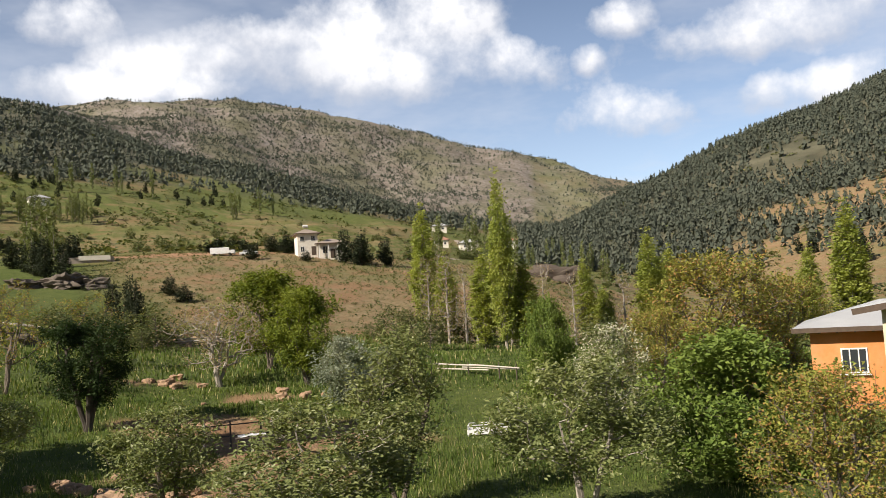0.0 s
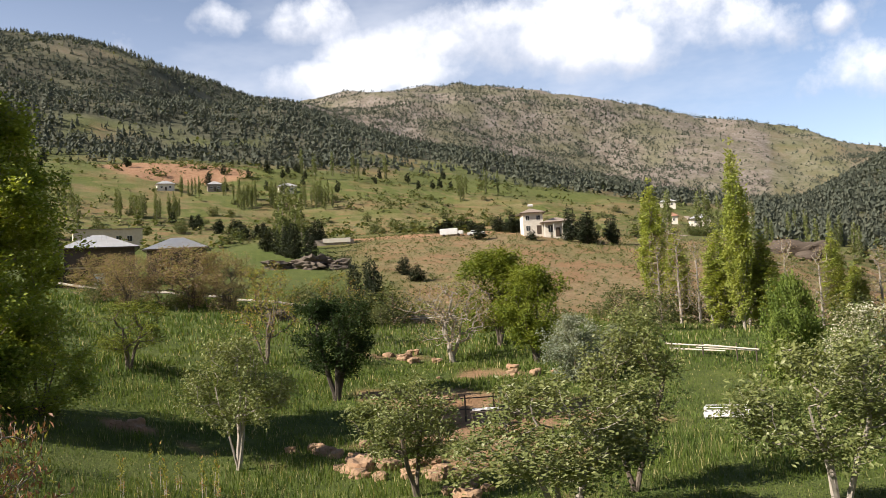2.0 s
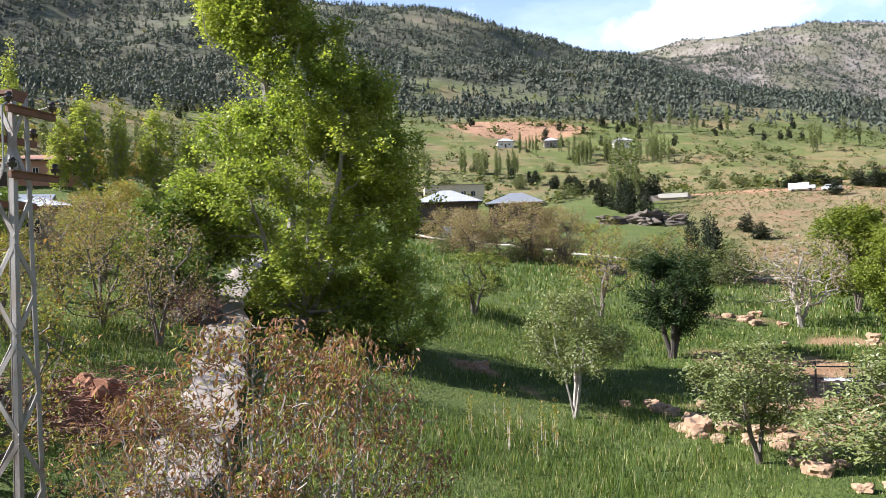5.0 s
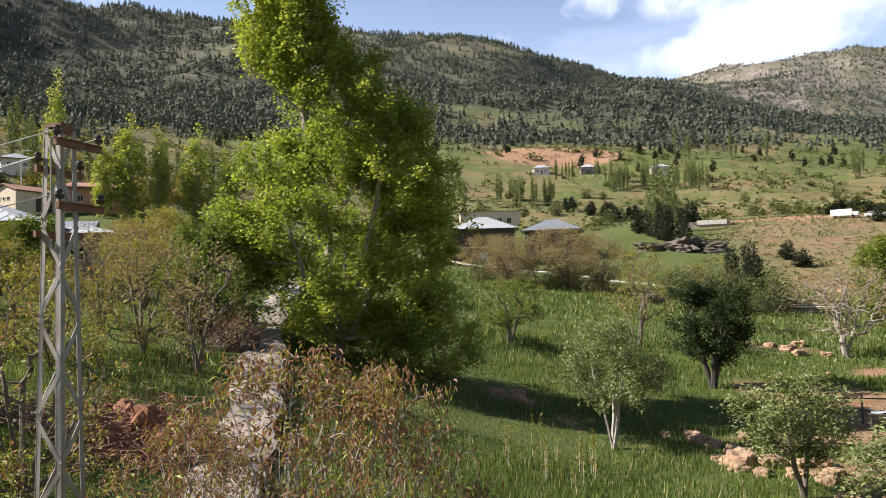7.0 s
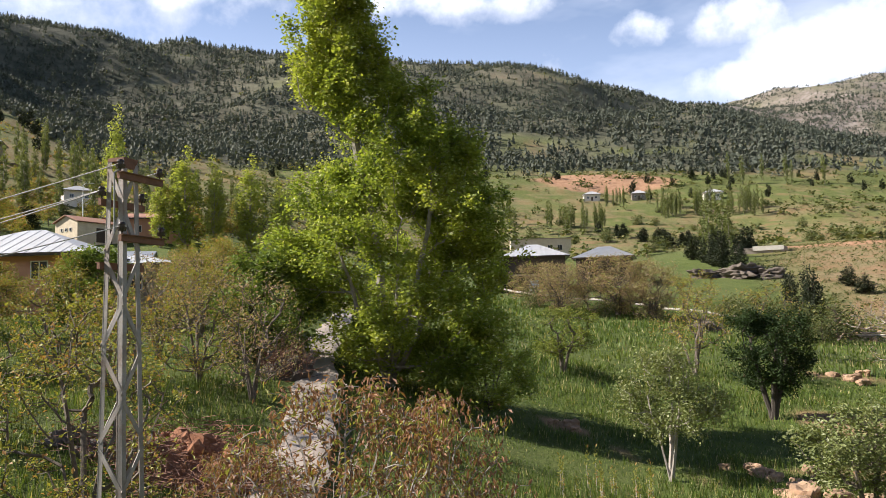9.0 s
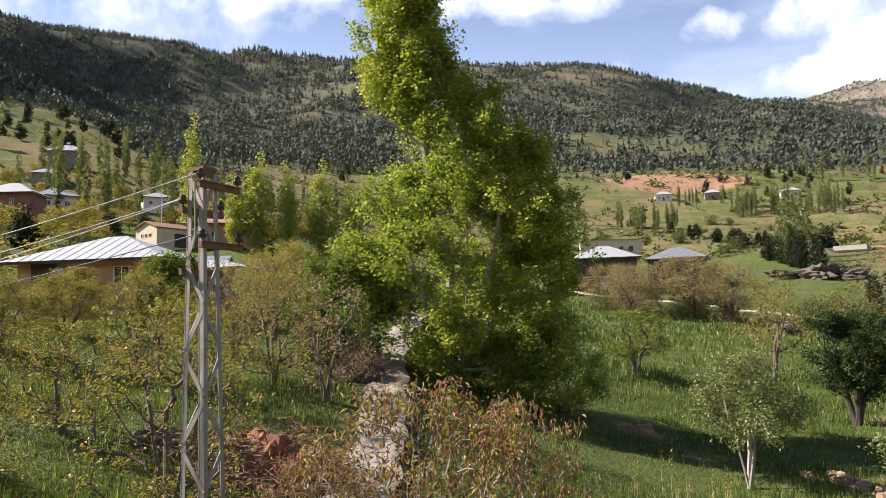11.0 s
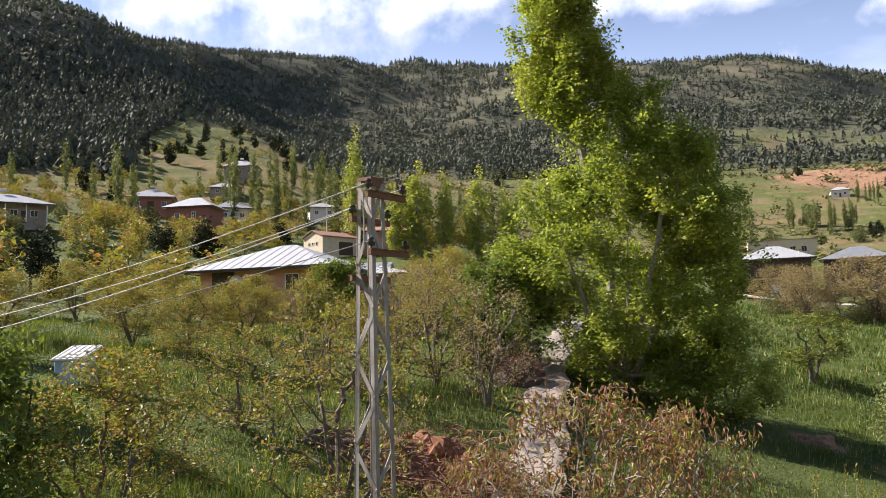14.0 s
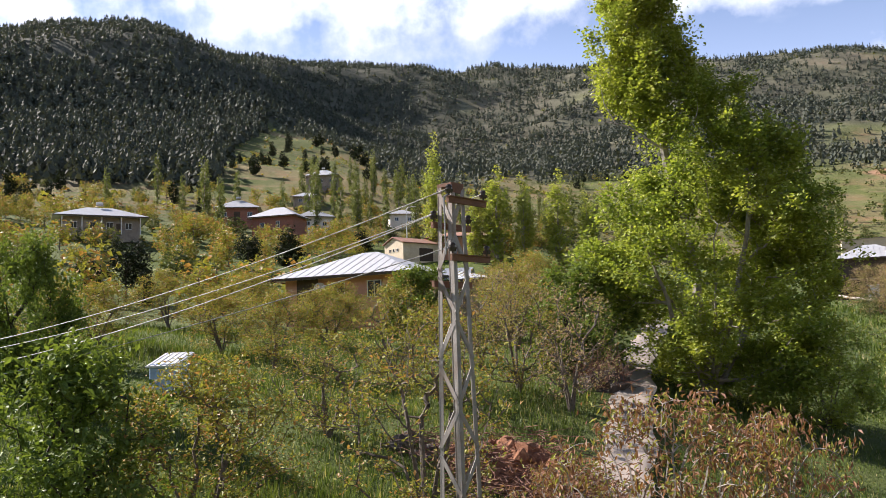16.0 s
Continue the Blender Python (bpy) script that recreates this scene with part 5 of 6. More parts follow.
for z, sy, off in ((PH - 0.22, -1, 0.16), (PH - 1.05, -1, 0.18), (PH - 0.55, 1, 0.18), (PH - 1.4, 1, 0.18)):
    y = sy * (half_at(z) + 0.03)
    arm = part("crossarm", boxes(((off, y, z), (0.84, 0.05, 0.085)), ((off, y + sy * 0.022, z + 0.045), (0.84, 0.06, 0.012))), M_RUST, pylon, "rusty angle-steel crossarm")
    for ex in ((off - 0.38, off + 0.38) if z > PH - 1.2 else ()):
        bm = bmesh.new()
        rod(bm, (ex, y, z + 0.04), (ex, y, z + 0.1), 0.012)
        rod(bm, (ex, y, z + 0.09), (ex, y, z + 0.14), 0.05, 0.062, 12)
        rod(bm, (ex, y, z + 0.14), (ex, y, z + 0.18), 0.035, 0.035, 12)
        rod(bm, (ex, y, z + 0.18), (ex, y, z + 0.21), 0.05, 0.03, 12)
        part("insulator", bm, M_INSUL, arm, "dark glazed insulator")
        INS.append(pylon.matrix_world @ Vector((ex, y, z + 0.16)))
part("clamp_loop", rod(rod(bmesh.new(), (-0.3, -0.14, PH - 1.0), (-0.32, -0.15, PH - 0.2), 0.012), (-0.32, -0.15, PH - 0.2), (-0.22, -0.14, PH - 0.14), 0.012), M_WIRE, pylon, "pale cable loop")

far_pole = thing("utility_pole", "plain wooden utility pole carrying wires", "pole", pose(-27.0, -12.5, rz(-27.0, -12.5) - 0.3))
FPZ = 7.4 - rz(-27.0, -12.5)
part("pole", rod(bmesh.new(), (0, 0, 0), (0, 0, FPZ), 0.13, 0.09, 10), M_WOOD, far_pole)


def wire(name, a, b, sag, r, label):
    k = 36
    a, b = Vector(a), Vector(b)
    pts = [a.lerp(b, i / k) - Vector((0, 0, sag * 4 * (i / k) * (1 - i / k))) for i in range(k + 1)]
    vs, fs = [], []
    side = (b - a).cross(Vector((0, 0, 1))).normalized()
    for i, p in enumerate(pts):
        for j in range(4):
            w = side * math.cos(j * math.pi / 2) + Vector((0, 0, 1)) * math.sin(j * math.pi / 2)
            vs.append(p + w * r)
        if i:
            for j in range(4):
                fs.append([4 * i - 4 + j, 4 * i - 4 + (j + 1) % 4, 4 * i + (j + 1) % 4, 4 * i + j])
    ob = link_mesh(name, vs, fs, M_WIRE)
    return tagged(ob, label, "wire", "power wires")


for i, (s, e, sg) in enumerate([(INS[0], (-27.0, -12.5, 6.6), 0.8), (INS[1], (-27.0, -12.6, 6.5), 0.85), (INS[4], (-27.0, -12.4, 6.1), 0.85), (INS[2], (-27.0, -12.5, 5.2), 0.4)]):
    wire("power_wire", s, e, sg, 0.008, "sagging grey aluminium power wire")

lamp_z = rz(-184.1, 46.9)
street_lamp = thing("street_lamp", "tall pale street lamp with a curved arm above the farm", "street lamp", pose(-184.1, 46.9, lamp_z - 0.2, 0, 0, 90))
part("pole", rod(bmesh.new(), (0, 0, 0), (0, 0, 9.0), 0.12, 0.08, 8), M_METALWHITE, street_lamp)
part("arm", rod(rod(bmesh.new(), (0, 0, 8.95), (0.5, 0, 9.5), 0.06, 0.05, 6), (0.5, 0, 9.5), (1.5, 0, 9.6), 0.05, 0.045, 6), M_METALWHITE, street_lamp)
part("lamp_head", boxes(((1.85, 0, 9.6), (0.8, 0.3, 0.16)), bevel=0.04), M_METALWHITE, street_lamp)

# ---- stones, soil and rock ----


def lump(seed, sx, sy, sz, rough=0.25, sub=2):
    """A weathered stone: a rounded block pushed about by noise, flattened below."""
    bm = bmesh.new()
    bmesh.ops.create_icosphere(bm, subdivisions=sub, radius=1.0)
    o = Vector((seed * 3.1, seed * 1.7, seed * 0.9))
    for v in bm.verts:
        p = v.co.copy()
        q = Vector([math.copysign(abs(c) ** 0.75, c) for c in p])
        k = 1 + rough * noise.noise(p * 1.3 + o) + rough * 0.5 * noise.noise(p * 3.1 + o)
        v.co = Vector((q.x * sx, q.y * sy, max(q.z, -0.55) * sz)) * k * 0.5
    return bm


STONE_MESH = []
for i in range(7):
    me = bpy.data.meshes.new("stone")
    b = lump(i + 1, 1.0, 0.8 + 0.05 * i, 0.7, 0.55, 3)
    b.to_mesh(me)
    b.free()
    me.materials.append(M_STONE)
    STONE_MESH.append(me)


def stone(x, y, s, seed, label="buff weathered fieldstone lying in the grass", group="fieldstones"):
    ob = new("stone", STONE_MESH[seed % 7])
    ob.matrix_world = pose(x, y, rz(x, y) + s * 0.1, 0, 0, seed * 77) @ Matrix.Diagonal((s, s, s, 1))
    return tagged(ob, label, "stone", group)


for i, (x, y, s) in enumerate([(-16.4, 27.8, 1.5), (-15.4, 28.3, 1.15), (-16.9, 28.6, 1.2), (-14.6, 28.8, 0.8), (-14.2, 29.4, 0.9), (-13.4, 27.6, 0.6), (-12.9, 27.2, 0.75), (-12.2, 27.4, 0.5), (-11.3, 26.4, 0.9), (-10.7, 24.8, 1.0),
                               (-10.5, 26.0, 0.6), (-9.0, 23.6, 0.6), (-8.6, 24.4, 0.45), (-15.2, 27.2, 0.5), (-17.6, 31.6, 1.1), (-18.7, 32.6, 0.9), (-28.3, 57.9, 1.5), (-27.4, 57.5, 1.2), (-26.2, 57.0, 1.0), (-29.6, 58.6, 1.3),
                               (-31.0, 57.8, 1.0), (-19.5, 54.4, 1.4), (-18.3, 54.0, 1.3), (-20.8, 54.9, 1.1), (-17.2, 53.6, 0.9), (-22.2, 45.6, 1.0), (-20.9, 45.2, 1.3), (-33.5, 54.0, 0.7), (-34.4, 51.5, 0.6), (-23.5, 52.0, 0.5), (-29.8, 30.2, 1.0), (-29.0, 29.6, 0.7), (-30.4, 29.6, 0.6), (-20.6, 31.4, 0.9), (-19.8, 30.8, 1.0), (-21.4, 30.6, 0.7), (-18.9, 30.2, 0.8), (-17.8, 30.0, 0.7),
                               (-15.9, 27.0, 0.9), (-14.9, 26.6, 0.6), (-14.0, 27.2, 0.8), (-13.2, 28.3, 0.7), (-12.0, 28.0, 0.8), (-11.6, 25.4, 0.7), (-17.4, 28.0, 0.6)]):
    stone(x + 0.9 * math.sin(i * 12.9) * (y > 40), y + 1.3 * math.sin(i * 7.7) * (y > 40), s * (0.7 if y > 40 else 0.8), i)

HX, HY = (rz(-22.0, 8.6) - rz(-26.0, 8.6)) / 4, (rz(-24.0, 10.6) - rz(-24.0, 6.6)) / 4  # the slope under the heap
heap = thing("soil_heap", "heap of rusty clay clods and brushwood beside the track", "heap", pose(-24.0, 8.6, rz(-24.0, 8.6)))
bm = bmesh.new()
bmesh.ops.create_grid(bm, x_segments=70, y_segments=70, size=2.6)
for v in bm.verts:
    q = 1 - (v.co.x / 2.5) ** 2 - (v.co.y / 2.2) ** 2
    v.co.z = (q * 0.7 if q > 0 else q * 1.4) - 0.1 + 0.25 * noise.noise(v.co * 1.6) + 0.14 * noise.noise(v.co * 4.3) + 0.07 * noise.noise(v.co * 11.0) + HX * v.co.x + HY * v.co.y
part("mound", bm, M_REDSOIL, heap)
rs = np.random.RandomState(17)
CLOD = []
for i in range(4):
    me = bpy.data.meshes.new("clod")
    b = lump(20 + i, 1.0, 0.75, 0.8, 0.5)
    b.to_mesh(me)
    b.free()
    me.materials.append(M_REDSOIL)
    CLOD.append(me)
for i in range(70):
    x, y = rs.uniform(-2.3, 2.3), rs.uniform(-2.0, 2.0)
    q = 1 - (x / 2.5) ** 2 - (y / 2.2) ** 2
    if q < 0.02:
        continue
    c = new("clod", CLOD[i % 4])
    c.parent = heap
    s = rs.uniform(0.2, 0.6)
    c.matrix_local = pose(x, y, q * 0.7 - 0.05 + HX * x + HY * y, rs.rand() * 60, rs.rand() * 60, rs.rand() * 360) @ Matrix.Diagonal((s, s, s, 1))
segs = []
for i in range(950):
    p = np.array([rs.uniform(-2.4, 3.8), rs.uniform(-2.8, 2.2), rs.uniform(0.1, 0.8)])
    p[2] += HX * p[0] + HY * p[1]
    q = p + np.array([rs.randn() * 0.6, rs.randn() * 0.5, rs.randn() * 0.18])
    segs.append((p, q, 0.014, 0.006))
v, f = tubes(segs, lambda r: 4)
link_mesh("brushwood", v, f, M_REDTWIG, heap, "rusty dead brushwood")
heap_b = thing("brush_pile", "pile of dry brush and earth by the track's edge", "heap", pose(-34.6, 17.0, rz(-34.6, 17.0) - 0.2))
bm = bmesh.new()
bmesh.ops.create_icosphere(bm, subdivisions=3, radius=1.0)
for v_ in bm.verts:
    v_.co = Vector((v_.co.x * 1.5, v_.co.y * 1.2, v_.co.z * 0.9)) * (1 + 0.3 * noise.noise(v_.co * 2.0))
part("mound", bm, M_WOODDARK, heap_b)
segs = []
for i in range(520):
    a, e = rs.rand() * 6.28, rs.rand() * 1.3
    p = np.array([math.cos(a) * math.cos(e) * 1.4, math.sin(a) * math.cos(e) * 1.1, math.sin(e) * 0.9])
    segs.append((p, p + rs.randn(3) * 0.45 + np.array([0, 0, 0.25]), 0.016, 0.006))
v, f = tubes(segs, lambda r: 4)
link_mesh("brushwood", v, f, M_REDTWIG, heap_b, "rusty dead brushwood")
for i, (dx, dy, s) in enumerate([(-1.5, -2.2, 0.7), (-0.8, -2.7, 0.6), (-2.2, -2.9, 0.8), (-2.9, -2.4, 0.6), (-1.7, -3.3, 0.5)]):
    ob = new("stone", STONE_MESH[i])
    ob.data = ob.data.copy()
    ob.data.materials[0] = M_ROCK
    ob.matrix_world = pose(-24.0 + dx, 8.6 + dy, rz(-24.0 + dx, 8.6 + dy) + 0.1, 0, 0, i * 50) @ Matrix.Diagonal((s, s, s, 1))
    tagged(ob, "pale grey rubble stone beside the clay heap", "stone", "rubble stones")

for i, (x, y, w, h) in enumerate([(-83.2, 128.7, 7.0, 2.6), (-78.5, 131.5, 5.0, 2.0), (-88.0, 126.0, 4.6, 2.0), (-52.0, 74.0, 3.0, 1.4)]):
    b = lump(40 + i, w, w * 0.7, h * 1.0, 0.6, 4)
    for v_ in b.verts:
        v_.co += v_.normal * (0.55 * noise.noise(v_.co * Vector((0.5, 0.5, 2.6))) + 0.4 * noise.noise(v_.co * 1.3) + 0.25 * noise.noise(v_.co * 3.7))
    me = bpy.data.meshes.new("rock_outcrop")
    b.to_mesh(me)
    b.free()
    me.materials.append(M_ROCK)
    ob = new("rock_outcrop", me)
    ob.matrix_world = pose(x, y, rz(x, y) + h * 0.15, 0, 0, 30 * i)
    tagged(ob, "dark grey layered rock outcrop on the slope", "rock", "rock outcrops")

# bare cliff of the gully
b = lump(61, 11, 5, 6, 0.6, 4)
me = bpy.data.meshes.new("cliff")
b.to_mesh(me)
b.free()
me.materials.append(M_WOODDARK)
cliff = new("cliff", me)
cliff.matrix_world = pose(-2.0, 196.0, rz(-2.0, 196.0) + 0.4, 0, 0, 8)
tagged(cliff, "dark brown eroded cliff at the gully's edge", "cliff")

# ---- garden things ----
trough = thing("metal_trough", "white painted metal trough with a top rail", "trough", pose(-4.3, 41.8, rz(-4.3, 41.8), 0, 0, 2) @ Matrix.Diagonal((1, 1, 0.72, 1)))
part("front_panel", boxes(((0, -0.42, 0.32), (2.1, 0.04, 0.34)), bevel=0.012), M_METALWHITE, trough)
part("back_panel", boxes(((0, 0.42, 0.32), (2.1, 0.04, 0.3)), bevel=0.012), M_METALWHITE, trough)
for s in (-1, 1):
    part("side_panel", boxes(((s * 1.03, 0, 0.32), (0.04, 0.8, 0.34)), bevel=0.012), M_METALWHITE, trough)
part("floor_pan", boxes(((0, 0, 0.18), (2.02, 0.8, 0.03))), M_WOODDARK, trough)
bm = bmesh.new()
for y in (-0.42, 0.42):
    rod(bm, (-1.0, y, 0.78), (1.0, y, 0.78), 0.028)
for s in (-1, 1):
    rod(bm, (s * 1.0, -0.42, 0.78), (s * 1.0, 0.42, 0.78), 0.028)
part("rail", bm, M_METALWHITE, trough)
for sx in (-1, 1):
    for sy in (-1, 1):
        part("leg", rod(bmesh.new(), (sx * 1.0, sy * 0.42, -0.05), (sx * 1.0, sy * 0.42, 0.78), 0.026), M_METALWHITE, trough)

pen = thing("pole_pen", "dark wooden rail pen with leaning posts", "fence", pose(-16.2, 39.6, rz(-16.2, 39.6), 0, 0, 22))
for i, (px_, ln) in enumerate([(-1.9, 0.08), (-0.6, 0.0), (0.9, -0.05), (1.9, 0.1)]):
    part("post", rod(bmesh.new(), (px_, 0, -0.1), (px_ + ln, 0.05, 1.35), 0.05, 0.04, 7), M_WOODDARK if i else M_PALEPOLE, pen)
for z in (0.6, 1.15):
    part("rail", rod(bmesh.new(), (-2.0, 0.05, z), (2.0, 0.05, z + 0.04), 0.035, 0.03, 7), M_WOODDARK, pen)
table = thing("garden_table", "old dark garden table", "table", pose(-15.2, 38.2, rz(-15.2, 38.2), 0, 0, 20))
part("tabletop", boxes(((0, 0, 0.74), (1.5, 0.8, 0.05)), bevel=0.01), M_WOODDARK, table)
for sx in (-1, 1):
    for sy in (-1, 1):
        part("leg", boxes(((sx * 0.66, sy * 0.32, 0.35), (0.06, 0.06, 0.74))), M_WOODDARK, table)
bm = bmesh.new()
bmesh.ops.create_grid(bm, x_segments=16, y_segments=8, size=0.5, matrix=Matrix.Diagonal((1.3, 0.7, 1, 1)))
for v_ in bm.verts:
    v_.co.z = 0.05 * noise.noise(v_.co * 5) + 0.03
bmesh.ops.solidify(bm, geom=bm.faces[:], thickness=0.02)
me = bpy.data.meshes.new("white_sheet")
bm.to_mesh(me)
bm.free()
me.materials.append(M_METALWHITE)
cloth = new("white_sheet", me)
cloth.matrix_world = pose(-15.2, 38.2, rz(-15.2, 38.2) + 0.80, 0, 0, 24)
tagged(cloth, "crumpled white sheet lying on the garden table", "sheet")

fence = thing("pole_fence", "low fence of peeled pale poles in the grass", "fence", pose(-6.8, 58.9, rz(-6.8, 58.9), 0, 0, -34))
for px_ in (-3.4, -0.6, 2.2, 3.7):
    part("post", rod(bmesh.new(), (px_, 0, -0.2), (px_, 0, 0.95), 0.05, 0.045, 7), M_WOODDARK, fence)
for a, b in (((-3.9, -0.06, 0.86), (0.6, -0.06, 0.72)), ((-1.2, 0.06, 0.62), (3.9, 0.06, 0.5)), ((-0.4, -0.07, 0.8), (4.0, -0.07, 0.58)), ((-3.6, 0.07, 0.5), (1.2, 0.07, 0.42))):
    part("rail", rod(bmesh.new(), a, b, 0.055, 0.045, 7), M_PALEPOLE, fence)
rails = thing("pole_stack", "stack of pale peeled poles at the meadow's edge", "poles", pose(-39.6, 86.0, rz(-39.6, 86.0), 0, 0, 14))
for k in range(6):
    part("pole", rod(bmesh.new(), (-3.2 + 0.2 * k, 0.1 * (k % 3), 0.15 + 0.22 * (k // 2)), (3.0 - 0.15 * k, 0.1 * (k % 3) + 0.2, 0.2 + 0.22 * (k // 2)), 0.1, 0.07, 7), M_PALEPOLE if k % 2 else M_WOOD, rails)
pipe = thing("water_pipe", "long pale water pipe laid on low posts", "pipe", pose(0, 0, 0))
pipe_pts = [(p.x, p.y) for p in spline([(-92.0, 80.0), (-84.0, 80.0), (-74.9, 83.0), (-65.2, 84.5), (-55.7, 86.0), (-50.0, 84.5)], 2.2)]
pv = [np.array([x, y, rz(x, y) + 0.62 + 0.14 * math.sin(x * 0.9)]) for x, y in pipe_pts]
v, f = tubes([(a, b, 0.14, 0.14) for a, b in zip(pv[:-1], pv[1:])], lambda r: 8)
link_mesh("tube", v, f, M_PALEPOLE, pipe)
for q in pv[::2]:
    part("post", rod(bmesh.new(), (q[0], q[1], q[2] - 0.9), (q[0], q[1], q[2]), 0.05), M_WOODDARK, pipe)

cabin = thing("metal_box", "white and pale blue sheet-metal box with a sloping lid", "box", pose(-32.0, -1.3, rz(-32.0, -1.3) + 0.1, 0, 0, 62))
part("body", boxes(((0, 0, 0.42), (0.95, 1.2, 1.05)), bevel=0.02), M_BLUE, cabin)
lid = part("lid", boxes(((0, 0, 0), (1.15, 1.45, 0.07)), bevel=0.015), M_METALWHITE, cabin, "white sloping lid")
lid.matrix_local = pose(0, 0, 1.06, 18, 0, 0)
for k in range(5):
    part("rib", boxes(((-0.46 + 0.23 * k, 0, 0.045), (0.03, 1.4, 0.025))), M_METALWHITE, lid)

# yard by the white house: parked van, trailer, rubble
van = thing("van", "white parked delivery van in the graded yard", "van", pose(-79.6, 187.2, rz(-79.6, 187.2), 0, 0, 18) @ Matrix.Diagonal((1, 1, 0.8, 1)))
part("body", boxes(((-0.6, 0, 1.35), (4.4, 1.9, 1.9)), ((2.2, 0, 0.95), (1.3, 1.8, 1.1)), bevel=0.12), M_METALWHITE, van)
part("windscreen", boxes(((1.62, 0, 1.85), (0.06, 1.6, 0.7))), M_GLASS, van)
for sx in (-1.8, 1.7):
    for sy in (-0.85, 0.85):
        w_ = part("wheel", rod(bmesh.new(), (sx, sy - 0.1, 0.35), (sx, sy + 0.1, 0.35), 0.36, k=16), M_INSUL, van)
car = thing("car", "pale grey parked car beside the van", "car", pose(-73.6, 188.4, rz(-73.6, 188.4), 0, 0, 14))
part("body", boxes(((0, 0, 0.72), (4.2, 1.7, 0.65)), ((-0.2, 0, 1.2), (2.2, 1.5, 0.55)), bevel=0.12), M_TINPALE, car)
part("windows", boxes(((-0.2, 0, 1.22), (1.9, 1.54, 0.34))), M_GLASS, car)
for sx in (-1.3, 1.3):
    for sy in (-0.78, 0.78):
        part("wheel", rod(bmesh.new(), (sx, sy - 0.1, 0.32), (sx, sy + 0.1, 0.32), 0.32, k=14), M_INSUL, car)
slab = thing("concrete_slab", "pale concrete yard slab and low white wall", "slab", pose(-104.8, 172.0, rz(-104.8, 172.0), 0, 0, 31))
part("slab", boxes(((0, 0, 0.1), (11.0, 5.0, 1.4))), M_CONCRETE, slab)
part("low_wall", boxes(((1.5, -2.6, 0.6), (6.5, 0.3, 1.0))), M_WHITEWALL, slab)

# ---- trees of the middle distance ----
far_poplar = clump_tree("columnar_poplar_tree", 101, 10.0, column(1.9), 0.5, 60, 13, 0.42, 0.2, M_BARK_PALE, M_POPLARDARK, "slim poplar tree on the terraced slope")
rs = np.random.RandomState(23)
rows = []
for az0, az1, d0, d1, n, h0, h1 in [(31.0, 37.5, 415, 450, 46, 7, 11), (41, 45, 350, 385, 24, 6, 10), (37.5, 41, 440, 480, 10, 7, 10), (27, 33, 520, 560, 6, 11, 15), (33, 38, 180, 230, 6, 8, 12), (19, 26, 470, 540, 6, 9, 15), (5, 9, 260, 420, 10, 8, 14),
                                    (-4, 5, 230, 420, 16, 7, 12), (75, 83, 205, 330, 26, 9, 15), (84, 96, 190, 300, 10, 9, 15), (60, 76, 230, 330, 24, 9, 14), (47, 56, 300, 430, 12, 9, 14)]:
    for i in range(n):
        a, d = radians(rs.uniform(az0, az1)), rs.uniform(d0, d1)
        h = rs.uniform(h0, h1) * 1.4
        rows.append((-math.sin(a) * d, math.cos(a) * d, h, h * rs.uniform(0.13, 0.18)))
stand(far_poplar, rows, 10.0, 2.2, group="poplars on the slopes", seed=24)
poplar_b = clump_tree("columnar_poplar_tree", 103, 16.0, column(4.2), 0.8, 150, 22, 0.42, 0.34, M_BARK_PALE, M_POPLAR, "broad columnar poplar tree behind the farm roofs", trunk_r=0.2)
stand(poplar_b, [(-138.0, 51.4, 18.0, 5.8), (-135.0, 55.4, 17.0, 4.0), (-133.0, 61.0, 18.5, 5.4), (-131.0, 65.6, 15.0, 4.2), (-150.0, 43.6, 25.0, 4.6), (-140.0, 48.0, 13.5, 4.0), (-128.0, 71.0, 14.0, 4.0), (-147.0, 82.0, 15.0, 4.6)], 16.0, 4.4, group="poplars behind the farm")

village_tree = clump_tree("village_tree", 107, 5.0, oval(4.6, low=0.4), 0.9, 55, 11, 0.42, 0.34, M_BARK, M_OLIVE, "young yellow-green tree in the village gardens", trunk_r=0.12)
rows = []
while len(rows) < 210:
    az, d = rs.uniform(66, 108), 52 + 250 * rs.rand() ** 0.8
    a = radians(az)
    if 68 < az < 79 and 70 < d < 150 or 88 < az < 104 and 84 < d < 128 or 78 < az < 84 and 110 < d < 150:
        continue
    x, y = -math.sin(a) * d, math.cos(a) * d
    if min(math.hypot(x + hx, y - hy) for hx, hy in ((164, -17), (231, 12), (201, 20), (218, 30), (149, 39), (152, 50), (66, 10), (66, 18), (86, 25), (237, 59))) < 10:
        continue
    if math.hypot(x + 58, y - 8) < 9:
        continue
    h = rs.uniform(3.0, 6.0)
    rows.append((x, y, h, h * rs.uniform(0.8, 1.15)))
stand(village_tree, rows, 5.0, 5.0, group="trees in the village gardens", seed=27)
bank_tree = clump_tree("bank_tree", 109, 6.0, oval(6.0, low=0.35), 0.5, 80, 15, 0.36, 0.38, M_BARK, M_SHRUB, "olive-green scrubby tree on the meadow's bank", trunk_r=0.12)
rows = []
for az0, az1, d0, d1, n in [(30, 50, 90, 116, 16), (-22, 4, 64, 120, 20), (6, 14, 82, 104, 8), (52, 70, 60, 110, 16), (24, 33, 84, 100, 8)]:
    for i in range(n):
        a, d = radians(rs.uniform(az0, az1)), rs.uniform(d0, d1)
        h = rs.uniform(2.0, 4.6) * (0.7 if az0 == 30 else 1)
        rows.append((-math.sin(a) * d, math.cos(a) * d, h, h * rs.uniform(0.9, 1.4)))
